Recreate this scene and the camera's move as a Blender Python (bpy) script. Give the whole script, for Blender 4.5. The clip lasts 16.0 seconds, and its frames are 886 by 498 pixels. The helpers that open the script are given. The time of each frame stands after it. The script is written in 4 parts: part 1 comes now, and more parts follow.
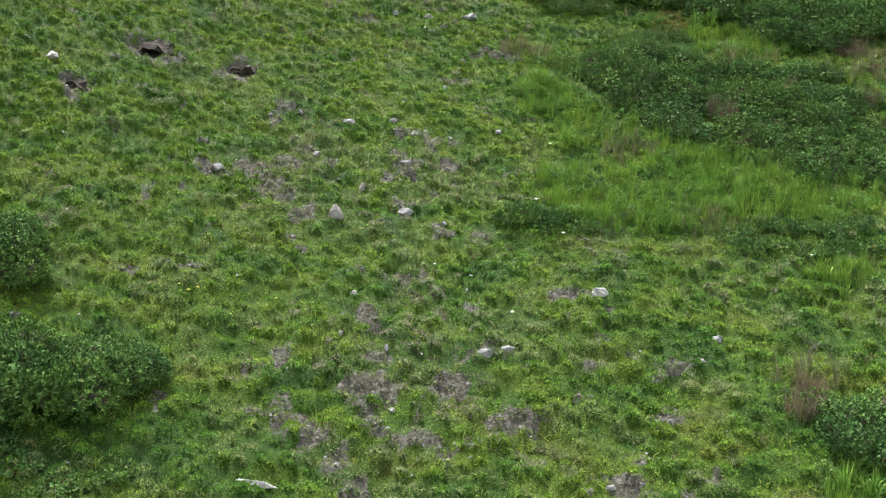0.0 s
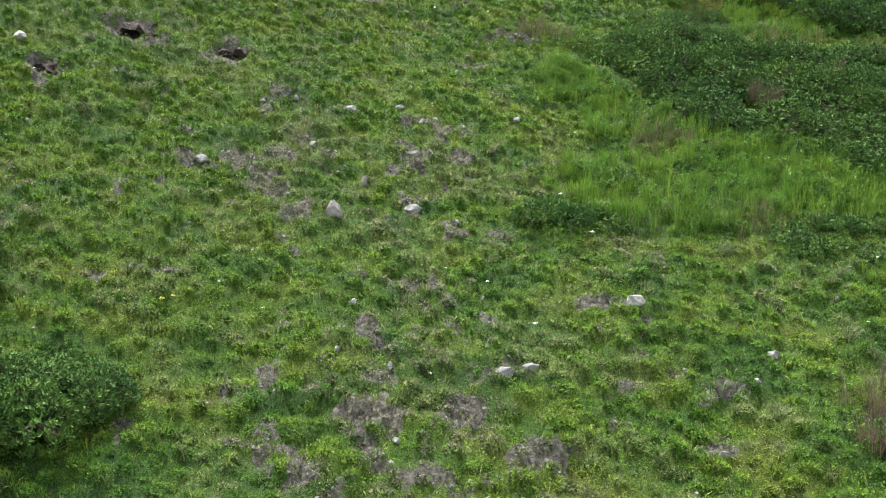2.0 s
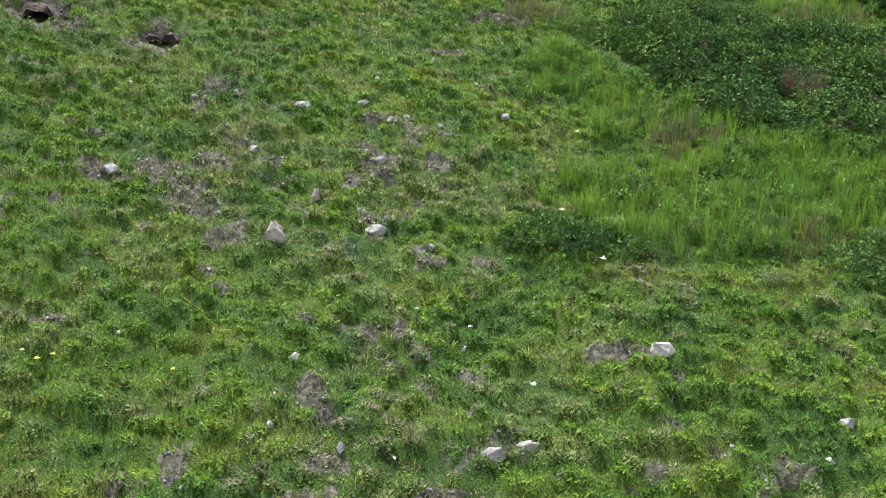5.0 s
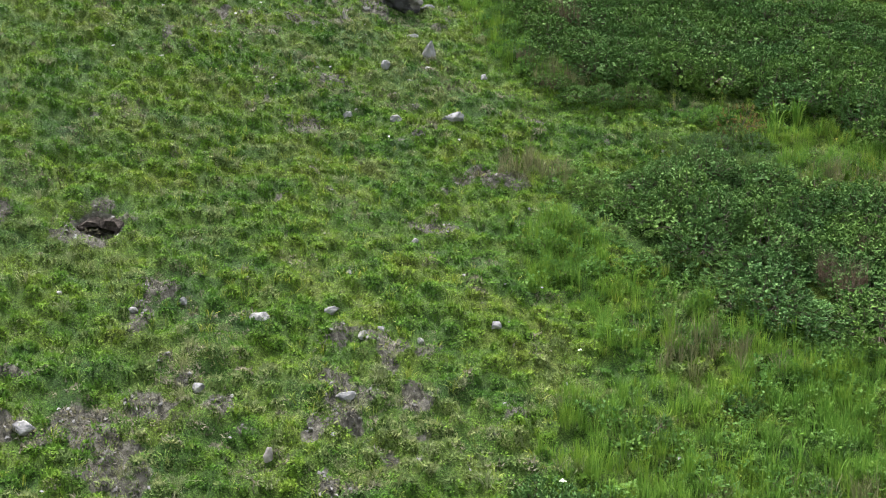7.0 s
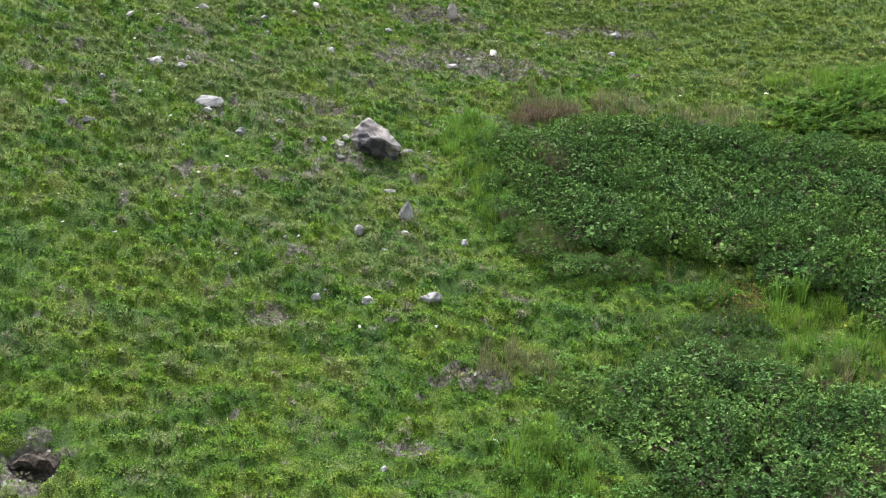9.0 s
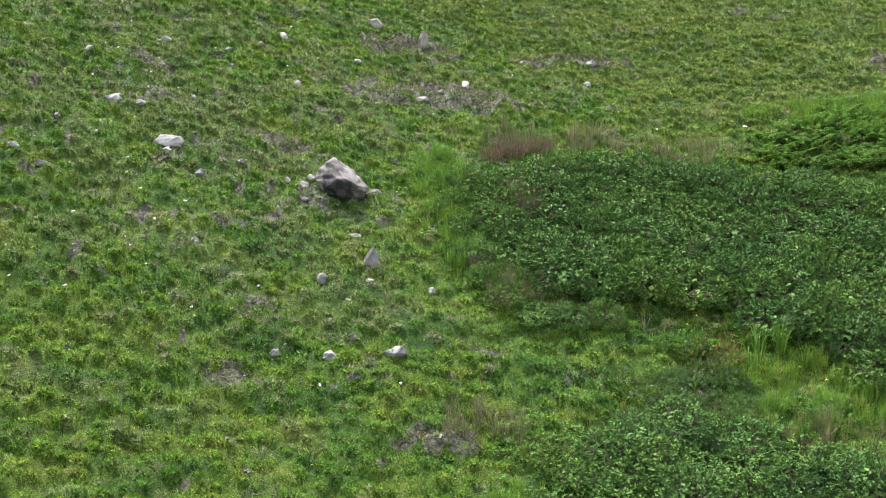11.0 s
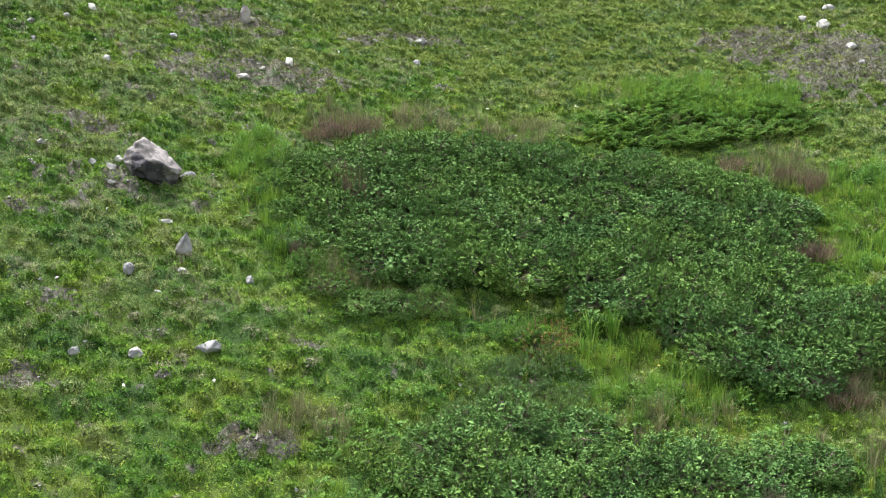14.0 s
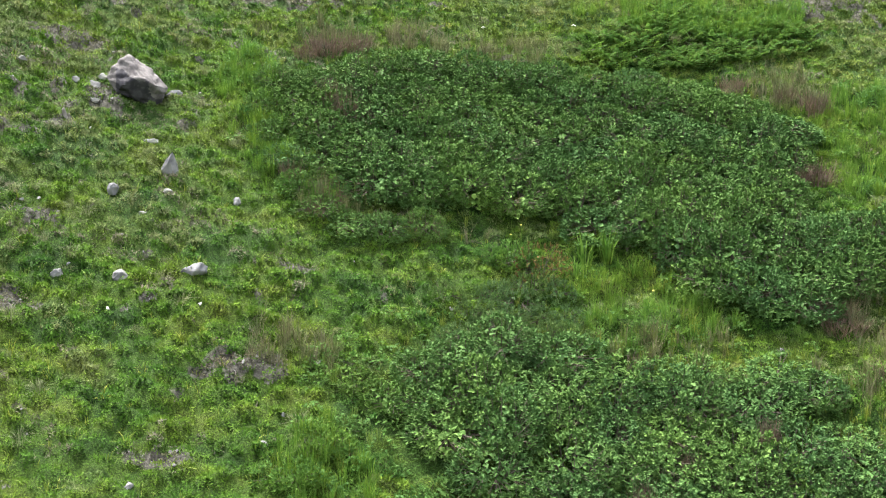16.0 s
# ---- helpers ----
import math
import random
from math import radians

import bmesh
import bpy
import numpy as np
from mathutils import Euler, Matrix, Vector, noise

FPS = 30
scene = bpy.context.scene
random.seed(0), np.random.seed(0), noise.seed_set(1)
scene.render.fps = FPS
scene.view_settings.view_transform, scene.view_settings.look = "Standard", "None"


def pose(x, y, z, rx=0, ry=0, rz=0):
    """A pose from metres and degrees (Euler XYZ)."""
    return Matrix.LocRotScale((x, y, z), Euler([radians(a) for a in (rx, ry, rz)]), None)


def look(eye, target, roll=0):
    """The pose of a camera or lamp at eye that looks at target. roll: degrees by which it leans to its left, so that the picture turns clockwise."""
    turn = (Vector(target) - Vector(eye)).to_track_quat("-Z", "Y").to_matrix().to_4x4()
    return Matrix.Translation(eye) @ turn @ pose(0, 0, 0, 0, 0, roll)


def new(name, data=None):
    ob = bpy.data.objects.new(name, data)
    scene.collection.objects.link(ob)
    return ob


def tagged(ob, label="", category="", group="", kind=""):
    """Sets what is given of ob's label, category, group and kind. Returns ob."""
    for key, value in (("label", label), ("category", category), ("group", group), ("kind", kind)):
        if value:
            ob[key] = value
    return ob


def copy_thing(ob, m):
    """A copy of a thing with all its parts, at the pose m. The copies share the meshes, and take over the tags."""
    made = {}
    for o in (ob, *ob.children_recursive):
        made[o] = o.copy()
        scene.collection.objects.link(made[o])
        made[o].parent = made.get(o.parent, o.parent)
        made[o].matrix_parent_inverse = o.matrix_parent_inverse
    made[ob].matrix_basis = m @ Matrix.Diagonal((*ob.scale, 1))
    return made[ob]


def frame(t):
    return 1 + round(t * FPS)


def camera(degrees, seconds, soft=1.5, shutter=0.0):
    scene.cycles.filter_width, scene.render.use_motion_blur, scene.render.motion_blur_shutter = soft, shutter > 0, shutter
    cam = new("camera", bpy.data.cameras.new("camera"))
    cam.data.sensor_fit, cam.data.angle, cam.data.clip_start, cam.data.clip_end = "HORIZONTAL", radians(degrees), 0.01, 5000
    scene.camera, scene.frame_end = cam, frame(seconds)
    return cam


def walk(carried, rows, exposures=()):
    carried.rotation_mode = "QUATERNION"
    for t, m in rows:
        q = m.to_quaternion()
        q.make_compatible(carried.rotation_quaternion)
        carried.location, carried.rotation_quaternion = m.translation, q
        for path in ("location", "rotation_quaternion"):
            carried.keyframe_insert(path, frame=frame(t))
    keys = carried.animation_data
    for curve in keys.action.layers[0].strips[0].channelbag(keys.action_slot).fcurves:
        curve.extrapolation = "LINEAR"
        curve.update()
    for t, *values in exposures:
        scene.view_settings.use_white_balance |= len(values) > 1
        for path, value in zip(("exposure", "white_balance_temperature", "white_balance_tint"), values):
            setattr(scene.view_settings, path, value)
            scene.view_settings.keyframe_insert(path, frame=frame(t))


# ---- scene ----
cam = camera(40.9, 16.0, soft=1.2)
PATH = [
    (0, (0.016, 0.023, 13.996), (0.005, 2.023, 13.986), 0.5),
    (0.5, (0.037, 0.888, 14.007), (0.025, 2.888, 13.996), 0.5),
    (1, (0.047, 1.804, 14.048), (0.024, 3.804, 14.036), 0.5),
    (1.5, (0.017, 2.756, 14.014), (-0.011, 4.756, 14.004), 0.4),
    (2, (-0.027, 3.736, 14.029), (-0.057, 5.736, 14.018), 0.4),
    (2.5, (-0.003, 4.706, 14.046), (-0.037, 6.706, 14.034), 0.3),
    (3, (-0.001, 5.64, 14.06), (-0.034, 7.64, 14.048), 0.3),
    (3.2, (-0.013, 6.031, 14.04), (-0.045, 8.031, 14.031), 0.3),
    (5.3, (0.282, 10.152, 14.932), (0.271, 12.152, 14.916), -0.2),
    (5.5, (0.325, 10.546, 15.167), (0.314, 12.546, 15.154), -0.2),
    (6, (0.417, 11.505, 15.938), (0.4, 13.505, 15.933), -0.2),
    (6.5, (0.512, 12.438, 17.236), (0.495, 14.438, 17.243), -0.3),
    (7, (0.617, 13.328, 18.696), (0.602, 15.328, 18.715), -0.3),
    (7.5, (0.755, 14.107, 19.987), (0.74, 16.107, 20.016), -0.4),
    (8, (0.93, 14.711, 21.103), (0.916, 16.711, 21.142), -0.4),
    (8.5, (1.052, 15.196, 21.988), (1.04, 17.195, 22.035), -0.5),
    (9, (1.131, 15.596, 22.844), (1.121, 17.595, 22.897), -0.4),
    (9.2, (1.141, 15.758, 23.15), (1.134, 17.757, 23.207), -0.4),
    (11.3, (1.709, 16.934, 23.963), (1.734, 18.932, 24.028), -1.0),
    (11.5, (1.754, 17.076, 24.002), (1.811, 19.074, 24.062), -1.1),
    (12, (1.873, 17.343, 23.98), (2.002, 19.338, 24.036), -1.3),
    (12.5, (1.917, 17.643, 23.965), (2.105, 19.634, 24.018), -1.4),
    (13, (1.992, 17.92, 23.994), (2.219, 19.907, 24.045), -1.5),
    (13.5, (2.053, 18.144, 24.002), (2.313, 20.126, 24.045), -1.5),
    (14, (2.147, 18.35, 23.992), (2.427, 20.33, 24.023), -1.6),
    (14.5, (2.21, 18.547, 23.939), (2.496, 20.526, 23.958), -1.5),
    (15, (2.228, 18.671, 23.954), (2.516, 20.65, 23.954), -1.5),
    (15.5, (2.296, 18.787, 23.922), (2.581, 20.767, 23.884), -1.4),
    (16, (2.354, 18.912, 23.951), (2.635, 20.89, 23.854), -1.3),
]
# The camera opens up a little as the dark thickets fill its view.
STOPS = [(0.0, 2.88), (6.0, 2.92), (9.2, 3.0), (12.5, 3.08), (14.5, 3.12), (16.0, 3.16)]
walk(cam, [(t, look(eye, target, roll)) for t, eye, target, roll in PATH], STOPS)

# ---- light: a bright overcast sky with a weak, very wide sun ----
world = bpy.data.worlds.new("world")
scene.world = world
world.use_nodes = True
wn = world.node_tree.nodes
sky = wn.new("ShaderNodeTexSky")
sky.sky_type = "NISHITA"
sky.sun_disc = False
SUN_UP, SUN_ROUND = radians(64), radians(-25)
sky.sun_elevation, sky.sun_rotation = SUN_UP, SUN_ROUND
sky.air_density, sky.dust_density, sky.ozone_density = 1.0, 4.0, 1.0
veil = wn.new("ShaderNodeHueSaturation")  # cloud cover greys the blue
veil.inputs["Saturation"].default_value = 0.3
world.node_tree.links.new(sky.outputs[0], veil.inputs["Color"])
world.node_tree.links.new(veil.outputs[0], wn["Background"].inputs[0])
wn["Background"].inputs[1].default_value = 0.08
sun = new("sun", bpy.data.lights.new("sun", "SUN"))
sun.data.energy, sun.data.angle, sun.data.color = 2.0, radians(16), (1.0, 0.97, 0.92)
towards = Vector((math.sin(SUN_ROUND) * math.cos(SUN_UP), math.cos(SUN_ROUND) * math.cos(SUN_UP), math.sin(SUN_UP)))
sun.matrix_world = look(towards * 50 + Vector((0, 40, 20)), (0, 40, 20))


# ---- materials ----
def shader(name, rough=0.6, specular=0.3):
    m = bpy.data.materials.new(name)
    m.use_nodes = True
    b = m.node_tree.nodes["Principled BSDF"]
    b.inputs["Roughness"].default_value = rough
    b.inputs["Specular IOR Level"].default_value = specular
    return m, m.node_tree.nodes, m.node_tree.links, b


def noise_node(nodes, links, scale, detail=3.0, coords="Object", rough=0.55):
    tc = nodes.new("ShaderNodeTexCoord")
    n = nodes.new("ShaderNodeTexNoise")
    n.inputs["Scale"].default_value, n.inputs["Detail"].default_value = scale, detail
    n.inputs["Roughness"].default_value = rough
    links.new(tc.outputs[coords], n.inputs["Vector"])
    return n


def ramp_node(nodes, links, source, stops):
    r = nodes.new("ShaderNodeValToRGB")
    while len(r.color_ramp.elements) < len(stops):
        r.color_ramp.elements.new(0.5)
    for e, (at, colour) in zip(r.color_ramp.elements, stops):
        e.position, e.color = at, (*colour, 1)
    links.new(source, r.inputs[0])
    return r


def mix_node(nodes, links, kind, factor, a, b):
    m = nodes.new("ShaderNodeMix")
    m.data_type, m.blend_type = "RGBA", kind
    for value, socket in ((factor, m.inputs[0]), (a, m.inputs[6]), (b, m.inputs[7])):
        if isinstance(value, (int, float)):
            socket.default_value = value
        elif isinstance(value, tuple):
            socket.default_value = (*value, 1)
        else:
            links.new(value, socket)
    return m.outputs[2]


def leaf_material(name, dark, mid, light, patch=0.35, other=None, glow=0.12, rough=0.72, by_object=False, gloss=0.05):
    """Leaves and blades: each island its own tone, patches of another tone over a few metres, light passing through."""
    m, nodes, links, b = shader(name, rough, gloss)
    geo = nodes.new("ShaderNodeNewGeometry")
    leaf = ramp_node(nodes, links, geo.outputs["Random Per Island"], [(0.0, dark), (0.5, mid), (1.0, light)])
    big = noise_node(nodes, links, patch, 4.0)
    fade = ramp_node(nodes, links, big.outputs["Fac"], [(0.36, (0, 0, 0)), (0.64, (1, 1, 1))])
    tone = mix_node(nodes, links, "MIX", fade.outputs[0], leaf.outputs[0], mix_node(nodes, links, "MULTIPLY", 1.0, leaf.outputs[0], other or (1.5, 1.15, 0.7)))
    fine = noise_node(nodes, links, 2.2, 3.0)
    spot = ramp_node(nodes, links, fine.outputs["Fac"], [(0.3, (0.72, 0.78, 0.8)), (0.7, (1.25, 1.2, 1.1))])
    tone = mix_node(nodes, links, "MULTIPLY", 1.0, tone, spot.outputs[0])
    if by_object:
        info = nodes.new("ShaderNodeObjectInfo")
        each = ramp_node(nodes, links, info.outputs["Random"], [(0.0, (0.85, 0.9, 1.0)), (1.0, (1.15, 1.08, 0.9))])
        tone = mix_node(nodes, links, "MULTIPLY", 1.0, tone, each.outputs[0])
    links.new(tone, b.inputs["Base Color"])
    through_leaf = nodes.new("ShaderNodeBsdfTranslucent")
    links.new(tone, through_leaf.inputs["Color"])
    mixed = nodes.new("ShaderNodeMixShader")
    mixed.inputs[0].default_value = glow
    links.new(b.outputs[0], mixed.inputs[1])
    links.new(through_leaf.outputs[0], mixed.inputs[2])
    links.new(mixed.outputs[0], nodes["Material Output"].inputs["Surface"])
    return m


def patch_tones(nodes, links, tones, size=0.85):
    """Tones of the sward, drifting from one to the next in uneven patches of about a metre, with a finer mottle."""
    tc = nodes.new("ShaderNodeTexCoord")
    squash = nodes.new("ShaderNodeMapping")  # patches lie along the slope's level lines
    squash.inputs["Scale"].default_value = (0.72, 1.0, 1.0)
    links.new(tc.outputs["Object"], squash.inputs["Vector"])
    big = nodes.new("ShaderNodeTexNoise")
    big.inputs["Scale"].default_value, big.inputs["Detail"].default_value, big.inputs["Roughness"].default_value = size, 5.0, 0.62
    links.new(squash.outputs[0], big.inputs["Vector"])
    steps = [0.34, 0.44, 0.51, 0.58, 0.68]
    tone = ramp_node(nodes, links, big.outputs["Fac"], list(zip(steps, tones))).outputs[0]
    fine = noise_node(nodes, links, 4.5, 4.0, rough=0.65)
    spot = ramp_node(nodes, links, fine.outputs["Fac"], [(0.3, (0.66, 0.74, 0.78)), (0.5, (1.0, 1.0, 1.0)), (0.7, (1.22, 1.17, 1.15))])
    return mix_node(nodes, links, "MULTIPLY", 1.0, tone, spot.outputs[0])


def sward_material(name, tones, size=0.85, glow=0.08):
    """Fine leaves of the low sward: patches of several tones, each leaf a little lighter or darker."""
    m, nodes, links, b = shader(name, 0.85, 0.03)
    tone = patch_tones(nodes, links, tones, size)
    geo = nodes.new("ShaderNodeNewGeometry")
    each = ramp_node(nodes, links, geo.outputs["Random Per Island"], [(0.0, (0.72, 0.75, 0.76)), (0.6, (1.0, 1.0, 1.0)), (1.0, (1.2, 1.16, 1.18))])
    tone = mix_node(nodes, links, "MULTIPLY", 1.0, tone, each.outputs[0])
    links.new(tone, b.inputs["Base Color"])
    through_leaf = nodes.new("ShaderNodeBsdfTranslucent")
    links.new(tone, through_leaf.inputs["Color"])
    mixed = nodes.new("ShaderNodeMixShader")
    mixed.inputs[0].default_value = glow
    links.new(b.outputs[0], mixed.inputs[1])
    links.new(through_leaf.outputs[0], mixed.inputs[2])
    links.new(mixed.outputs[0], nodes["Material Output"].inputs["Surface"])
    return m


GREENS = [(0.046, 0.106, 0.020), (0.066, 0.139, 0.020), (0.088, 0.164, 0.022), (0.114, 0.186, 0.024), (0.127, 0.168, 0.031)]
SAGES = [(0.066, 0.109, 0.033), (0.102, 0.142, 0.046), (0.131, 0.166, 0.060), (0.155, 0.183, 0.075), (0.140, 0.157, 0.056)]
OLIVES = [(0.062, 0.102, 0.021), (0.087, 0.132, 0.026), (0.115, 0.154, 0.034), (0.136, 0.172, 0.043), (0.138, 0.146, 0.053)]
FADED = [(0.082, 0.084, 0.048), (0.110, 0.107, 0.068), (0.140, 0.133, 0.090), (0.165, 0.156, 0.106), (0.128, 0.112, 0.078)]


def ground_material():
    m, nodes, links, b = shader("turf_and_soil", 0.95, 0.1)
    fine = noise_node(nodes, links, 9.0, 6.0)
    soil = ramp_node(nodes, links, fine.outputs["Fac"], [(0.25, (0.016, 0.016, 0.012)), (0.5, (0.056, 0.054, 0.044)), (0.75, (0.140, 0.134, 0.118))])
    tiny = noise_node(nodes, links, 38.0, 4.0, rough=0.7)
    # Dark grain puts the shade between small plants into the green ground colour.
    grain = ramp_node(nodes, links, tiny.outputs["Fac"], [(0.32, (0.12, 0.12, 0.12)), (0.5, (0.33, 0.33, 0.33)), (0.66, (0.9, 0.9, 0.9))])
    moss = mix_node(nodes, links, "MULTIPLY", 1.0, patch_tones(nodes, links, GREENS), grain.outputs[0])
    bare = nodes.new("ShaderNodeAttribute")
    bare.attribute_name = "bare"
    wide = noise_node(nodes, links, 2.6, 5.0)
    add = nodes.new("ShaderNodeMath")
    add.operation = "MULTIPLY_ADD"
    links.new(wide.outputs["Fac"], add.inputs[0])
    add.inputs[1].default_value = 1.2
    links.new(bare.outputs["Fac"], add.inputs[2])
    share = ramp_node(nodes, links, add.outputs[0], [(0.85, (0, 0, 0)), (1.2, (1, 1, 1))])
    links.new(mix_node(nodes, links, "MIX", share.outputs[0], moss, soil.outputs[0]), b.inputs["Base Color"])
    bump = nodes.new("ShaderNodeBump")
    bump.inputs["Strength"].default_value, bump.inputs["Distance"].default_value = 1.0, 0.06
    links.new(tiny.outputs["Fac"], bump.inputs["Height"])
    links.new(bump.outputs[0], b.inputs["Normal"])
    return m


def rock_material(name, dark, mid, light, lichen=(0.42, 0.38, 0.25)):
    m, nodes, links, b = shader(name, 0.85, 0.25)
    wide = noise_node(nodes, links, 3.5, 6.0)
    base = ramp_node(nodes, links, wide.outputs["Fac"], [(0.38, dark), (0.49, mid), (0.6, light)])
    info = nodes.new("ShaderNodeObjectInfo")
    each = ramp_node(nodes, links, info.outputs["Random"], [(0.0, (0.8, 0.8, 0.82)), (0.5, (1.0, 0.97, 0.96)), (1.0, (1.12, 1.1, 1.05))])
    tone = mix_node(nodes, links, "MULTIPLY", 1.0, base.outputs[0], each.outputs[0])
    spots = noise_node(nodes, links, 14.0, 5.0)
    crust = ramp_node(nodes, links, spots.outputs["Fac"], [(0.58, (0, 0, 0)), (0.7, (0.7, 0.7, 0.7))])
    tone = mix_node(nodes, links, "MIX", crust.outputs[0], tone, lichen)
    links.new(tone, b.inputs["Base Color"])
    grain = noise_node(nodes, links, 26.0, 8.0)
    bump = nodes.new("ShaderNodeBump")
    bump.inputs["Strength"].default_value, bump.inputs["Distance"].default_value = 0.6, 0.02
    links.new(grain.outputs["Fac"], bump.inputs["Height"])
    links.new(bump.outputs[0], b.inputs["Normal"])
    return m


def soil_material():
    m, nodes, links, b = shader("dug_soil", 0.95, 0.1)
    n = noise_node(nodes, links, 11.0, 6.0)
    links.new(ramp_node(nodes, links, n.outputs["Fac"], [(0.3, (0.010, 0.008, 0.007)), (0.5, (0.026, 0.021, 0.018)), (0.72, (0.07, 0.058, 0.048))]).outputs[0], b.inputs["Base Color"])
    bump = nodes.new("ShaderNodeBump")
    bump.inputs["Distance"].default_value = 0.05
    links.new(n.outputs["Fac"], bump.inputs["Height"])
    links.new(bump.outputs[0], b.inputs["Normal"])
    return m


TURF = ground_material()
SOIL = soil_material()
HERB = sward_material("green_sward_leaves", GREENS)
OLIVE = sward_material("olive_sward_leaves", OLIVES, 0.7)
SAGE = sward_material("sage_sward_leaves", SAGES, 1.1)
STRAW = sward_material("faded_sward_blades", FADED, 1.4, 0.05)
GRASS = leaf_material("meadow_grass_blades", (0.060, 0.108, 0.023), (0.108, 0.177, 0.039), (0.180, 0.250, 0.075), 0.4)
TALL = leaf_material("tall_grass_blades", (0.049, 0.116, 0.019), (0.086, 0.182, 0.029), (0.134, 0.238, 0.048), 0.8, (1.25, 1.04, 0.8), 0.2)
DRY = leaf_material("dry_grass_blades", (0.085, 0.11, 0.045), (0.13, 0.155, 0.075), (0.18, 0.20, 0.11), 0.5, (0.9, 0.85, 0.85), 0.25)
HEATH = leaf_material("heath_twigs", (0.036, 0.034, 0.020), (0.072, 0.063, 0.042), (0.118, 0.100, 0.072), 0.8, (0.85, 1.1, 0.75), 0.1)
SHRUB = leaf_material("shrub_leaves", (0.042, 0.089, 0.027), (0.066, 0.133, 0.041), (0.088, 0.160, 0.055), 0.6, (1.12, 1.06, 0.88), 0.0, 0.75, True, gloss=0.03)
FRESH = leaf_material("fresh_shrub_leaves", (0.042, 0.091, 0.022), (0.068, 0.136, 0.032), (0.094, 0.168, 0.045), 0.6, (1.12, 1.05, 0.86), 0.06, 0.7, True)
WILLOW = leaf_material("grey_willow_leaves", (0.046, 0.088, 0.032), (0.082, 0.143, 0.052), (0.122, 0.186, 0.080), 0.6, (1.1, 1.08, 0.9), 0.12, 0.7, True)
BRIGHT = leaf_material("bright_shrub_leaves", (0.044, 0.104, 0.022), (0.074, 0.156, 0.034), (0.104, 0.196, 0.05), 0.6, (1.18, 1.05, 0.82), 0.26, 0.65, True)
LITTER = leaf_material("grey_litter_blades", (0.060, 0.055, 0.046), (0.122, 0.113, 0.098), (0.205, 0.192, 0.170), 1.5, (0.85, 0.8, 0.8), 0.0)
BROWN = leaf_material("brown_seed_grass", (0.078, 0.078, 0.042), (0.130, 0.122, 0.072), (0.190, 0.172, 0.112), 1.2, (0.92, 1.12, 0.8), 0.1)
DEAD = leaf_material("dead_twigs", (0.09, 0.06, 0.05), (0.17, 0.12, 0.095), (0.28, 0.21, 0.17), 1.2, (0.8, 0.75, 0.75), 0.0, 0.85)
BARK = leaf_material("shrub_bark", (0.05, 0.04, 0.03), (0.09, 0.075, 0.06), (0.14, 0.12, 0.10), 1.0, (0.8, 0.8, 0.8), 0.0, 0.9)
RED = leaf_material("reddened_leaves", (0.08, 0.04, 0.02), (0.15, 0.075, 0.035), (0.20, 0.15, 0.06), 1.0, (0.7, 1.2, 0.8), 0.25)
PETAL = leaf_material("white_petals", (0.62, 0.63, 0.55), (0.74, 0.75, 0.68), (0.82, 0.82, 0.78), 1.0, (1.0, 1.0, 0.95), 0.2)
YELLOW = leaf_material("yellow_petals", (0.55, 0.48, 0.08), (0.66, 0.60, 0.14), (0.72, 0.68, 0.25), 1.0, (1.0, 1.0, 0.9), 0.2)
GREY_ROCK = rock_material("grey_limestone", (0.095, 0.096, 0.102), (0.165, 0.166, 0.172), (0.240, 0.240, 0.244), (0.17, 0.155, 0.115))
CHIP_ROCK = rock_material("grey_stone_chips", (0.07, 0.068, 0.068), (0.12, 0.117, 0.116), (0.19, 0.188, 0.185), (0.15, 0.14, 0.11))
WHITE_ROCK = rock_material("pale_limestone", (0.14, 0.142, 0.138), (0.22, 0.222, 0.215), (0.31, 0.31, 0.295), (0.30, 0.28, 0.22))
TAN_ROCK = rock_material("tan_sandstone", (0.135, 0.120, 0.116), (0.200, 0.184, 0.178), (0.270, 0.256, 0.248), (0.19, 0.16, 0.13))
BLUE_ROCK = rock_material("blue_grey_slate", (0.07, 0.09, 0.10), (0.12, 0.15, 0.165), (0.20, 0.23, 0.245), (0.18, 0.2, 0.17))
BOULDER_TOP = rock_material("weathered_boulder", (0.066, 0.060, 0.062), (0.098, 0.091, 0.092), (0.152, 0.143, 0.142), (0.11, 0.088, 0.076))
BOULDER_DARK = rock_material("dark_boulder_rock", (0.022, 0.021, 0.026), (0.036, 0.034, 0.041), (0.06, 0.058, 0.066), (0.07, 0.07, 0.075))


# ---- the slope ----
HUMPS = ((-8, 26, -0.14), (-8, 34, -0.14), (-8, 42, -0.1), (-8, 50, 0.07), (0, 26, 0.2), (0, 34, 0.03), (0, 42, -0.23), (0, 50, 0.12),
         (8, 26, 0.13), (8, 34, -0.01), (8, 42, -0.07), (8, 50, 0.05))
BURROWS = ((-6.75, 37.9, 0.46), (-9.5, 37.5, 0.62), (-10.9, 34.4, 0.40), (-0.1, 34.6, 0.24))
GRID = np.random.RandomState(5).rand(256, 256)
# Cushion by cushion: where it sits in its cell, how wide and how high it is.
CELLS = np.random.RandomState(6).rand(4, 256 * 256) * [[0.7], [0.7], [0.36], [0.23]] + [[0.15], [0.15], [0.48], [0.07]]


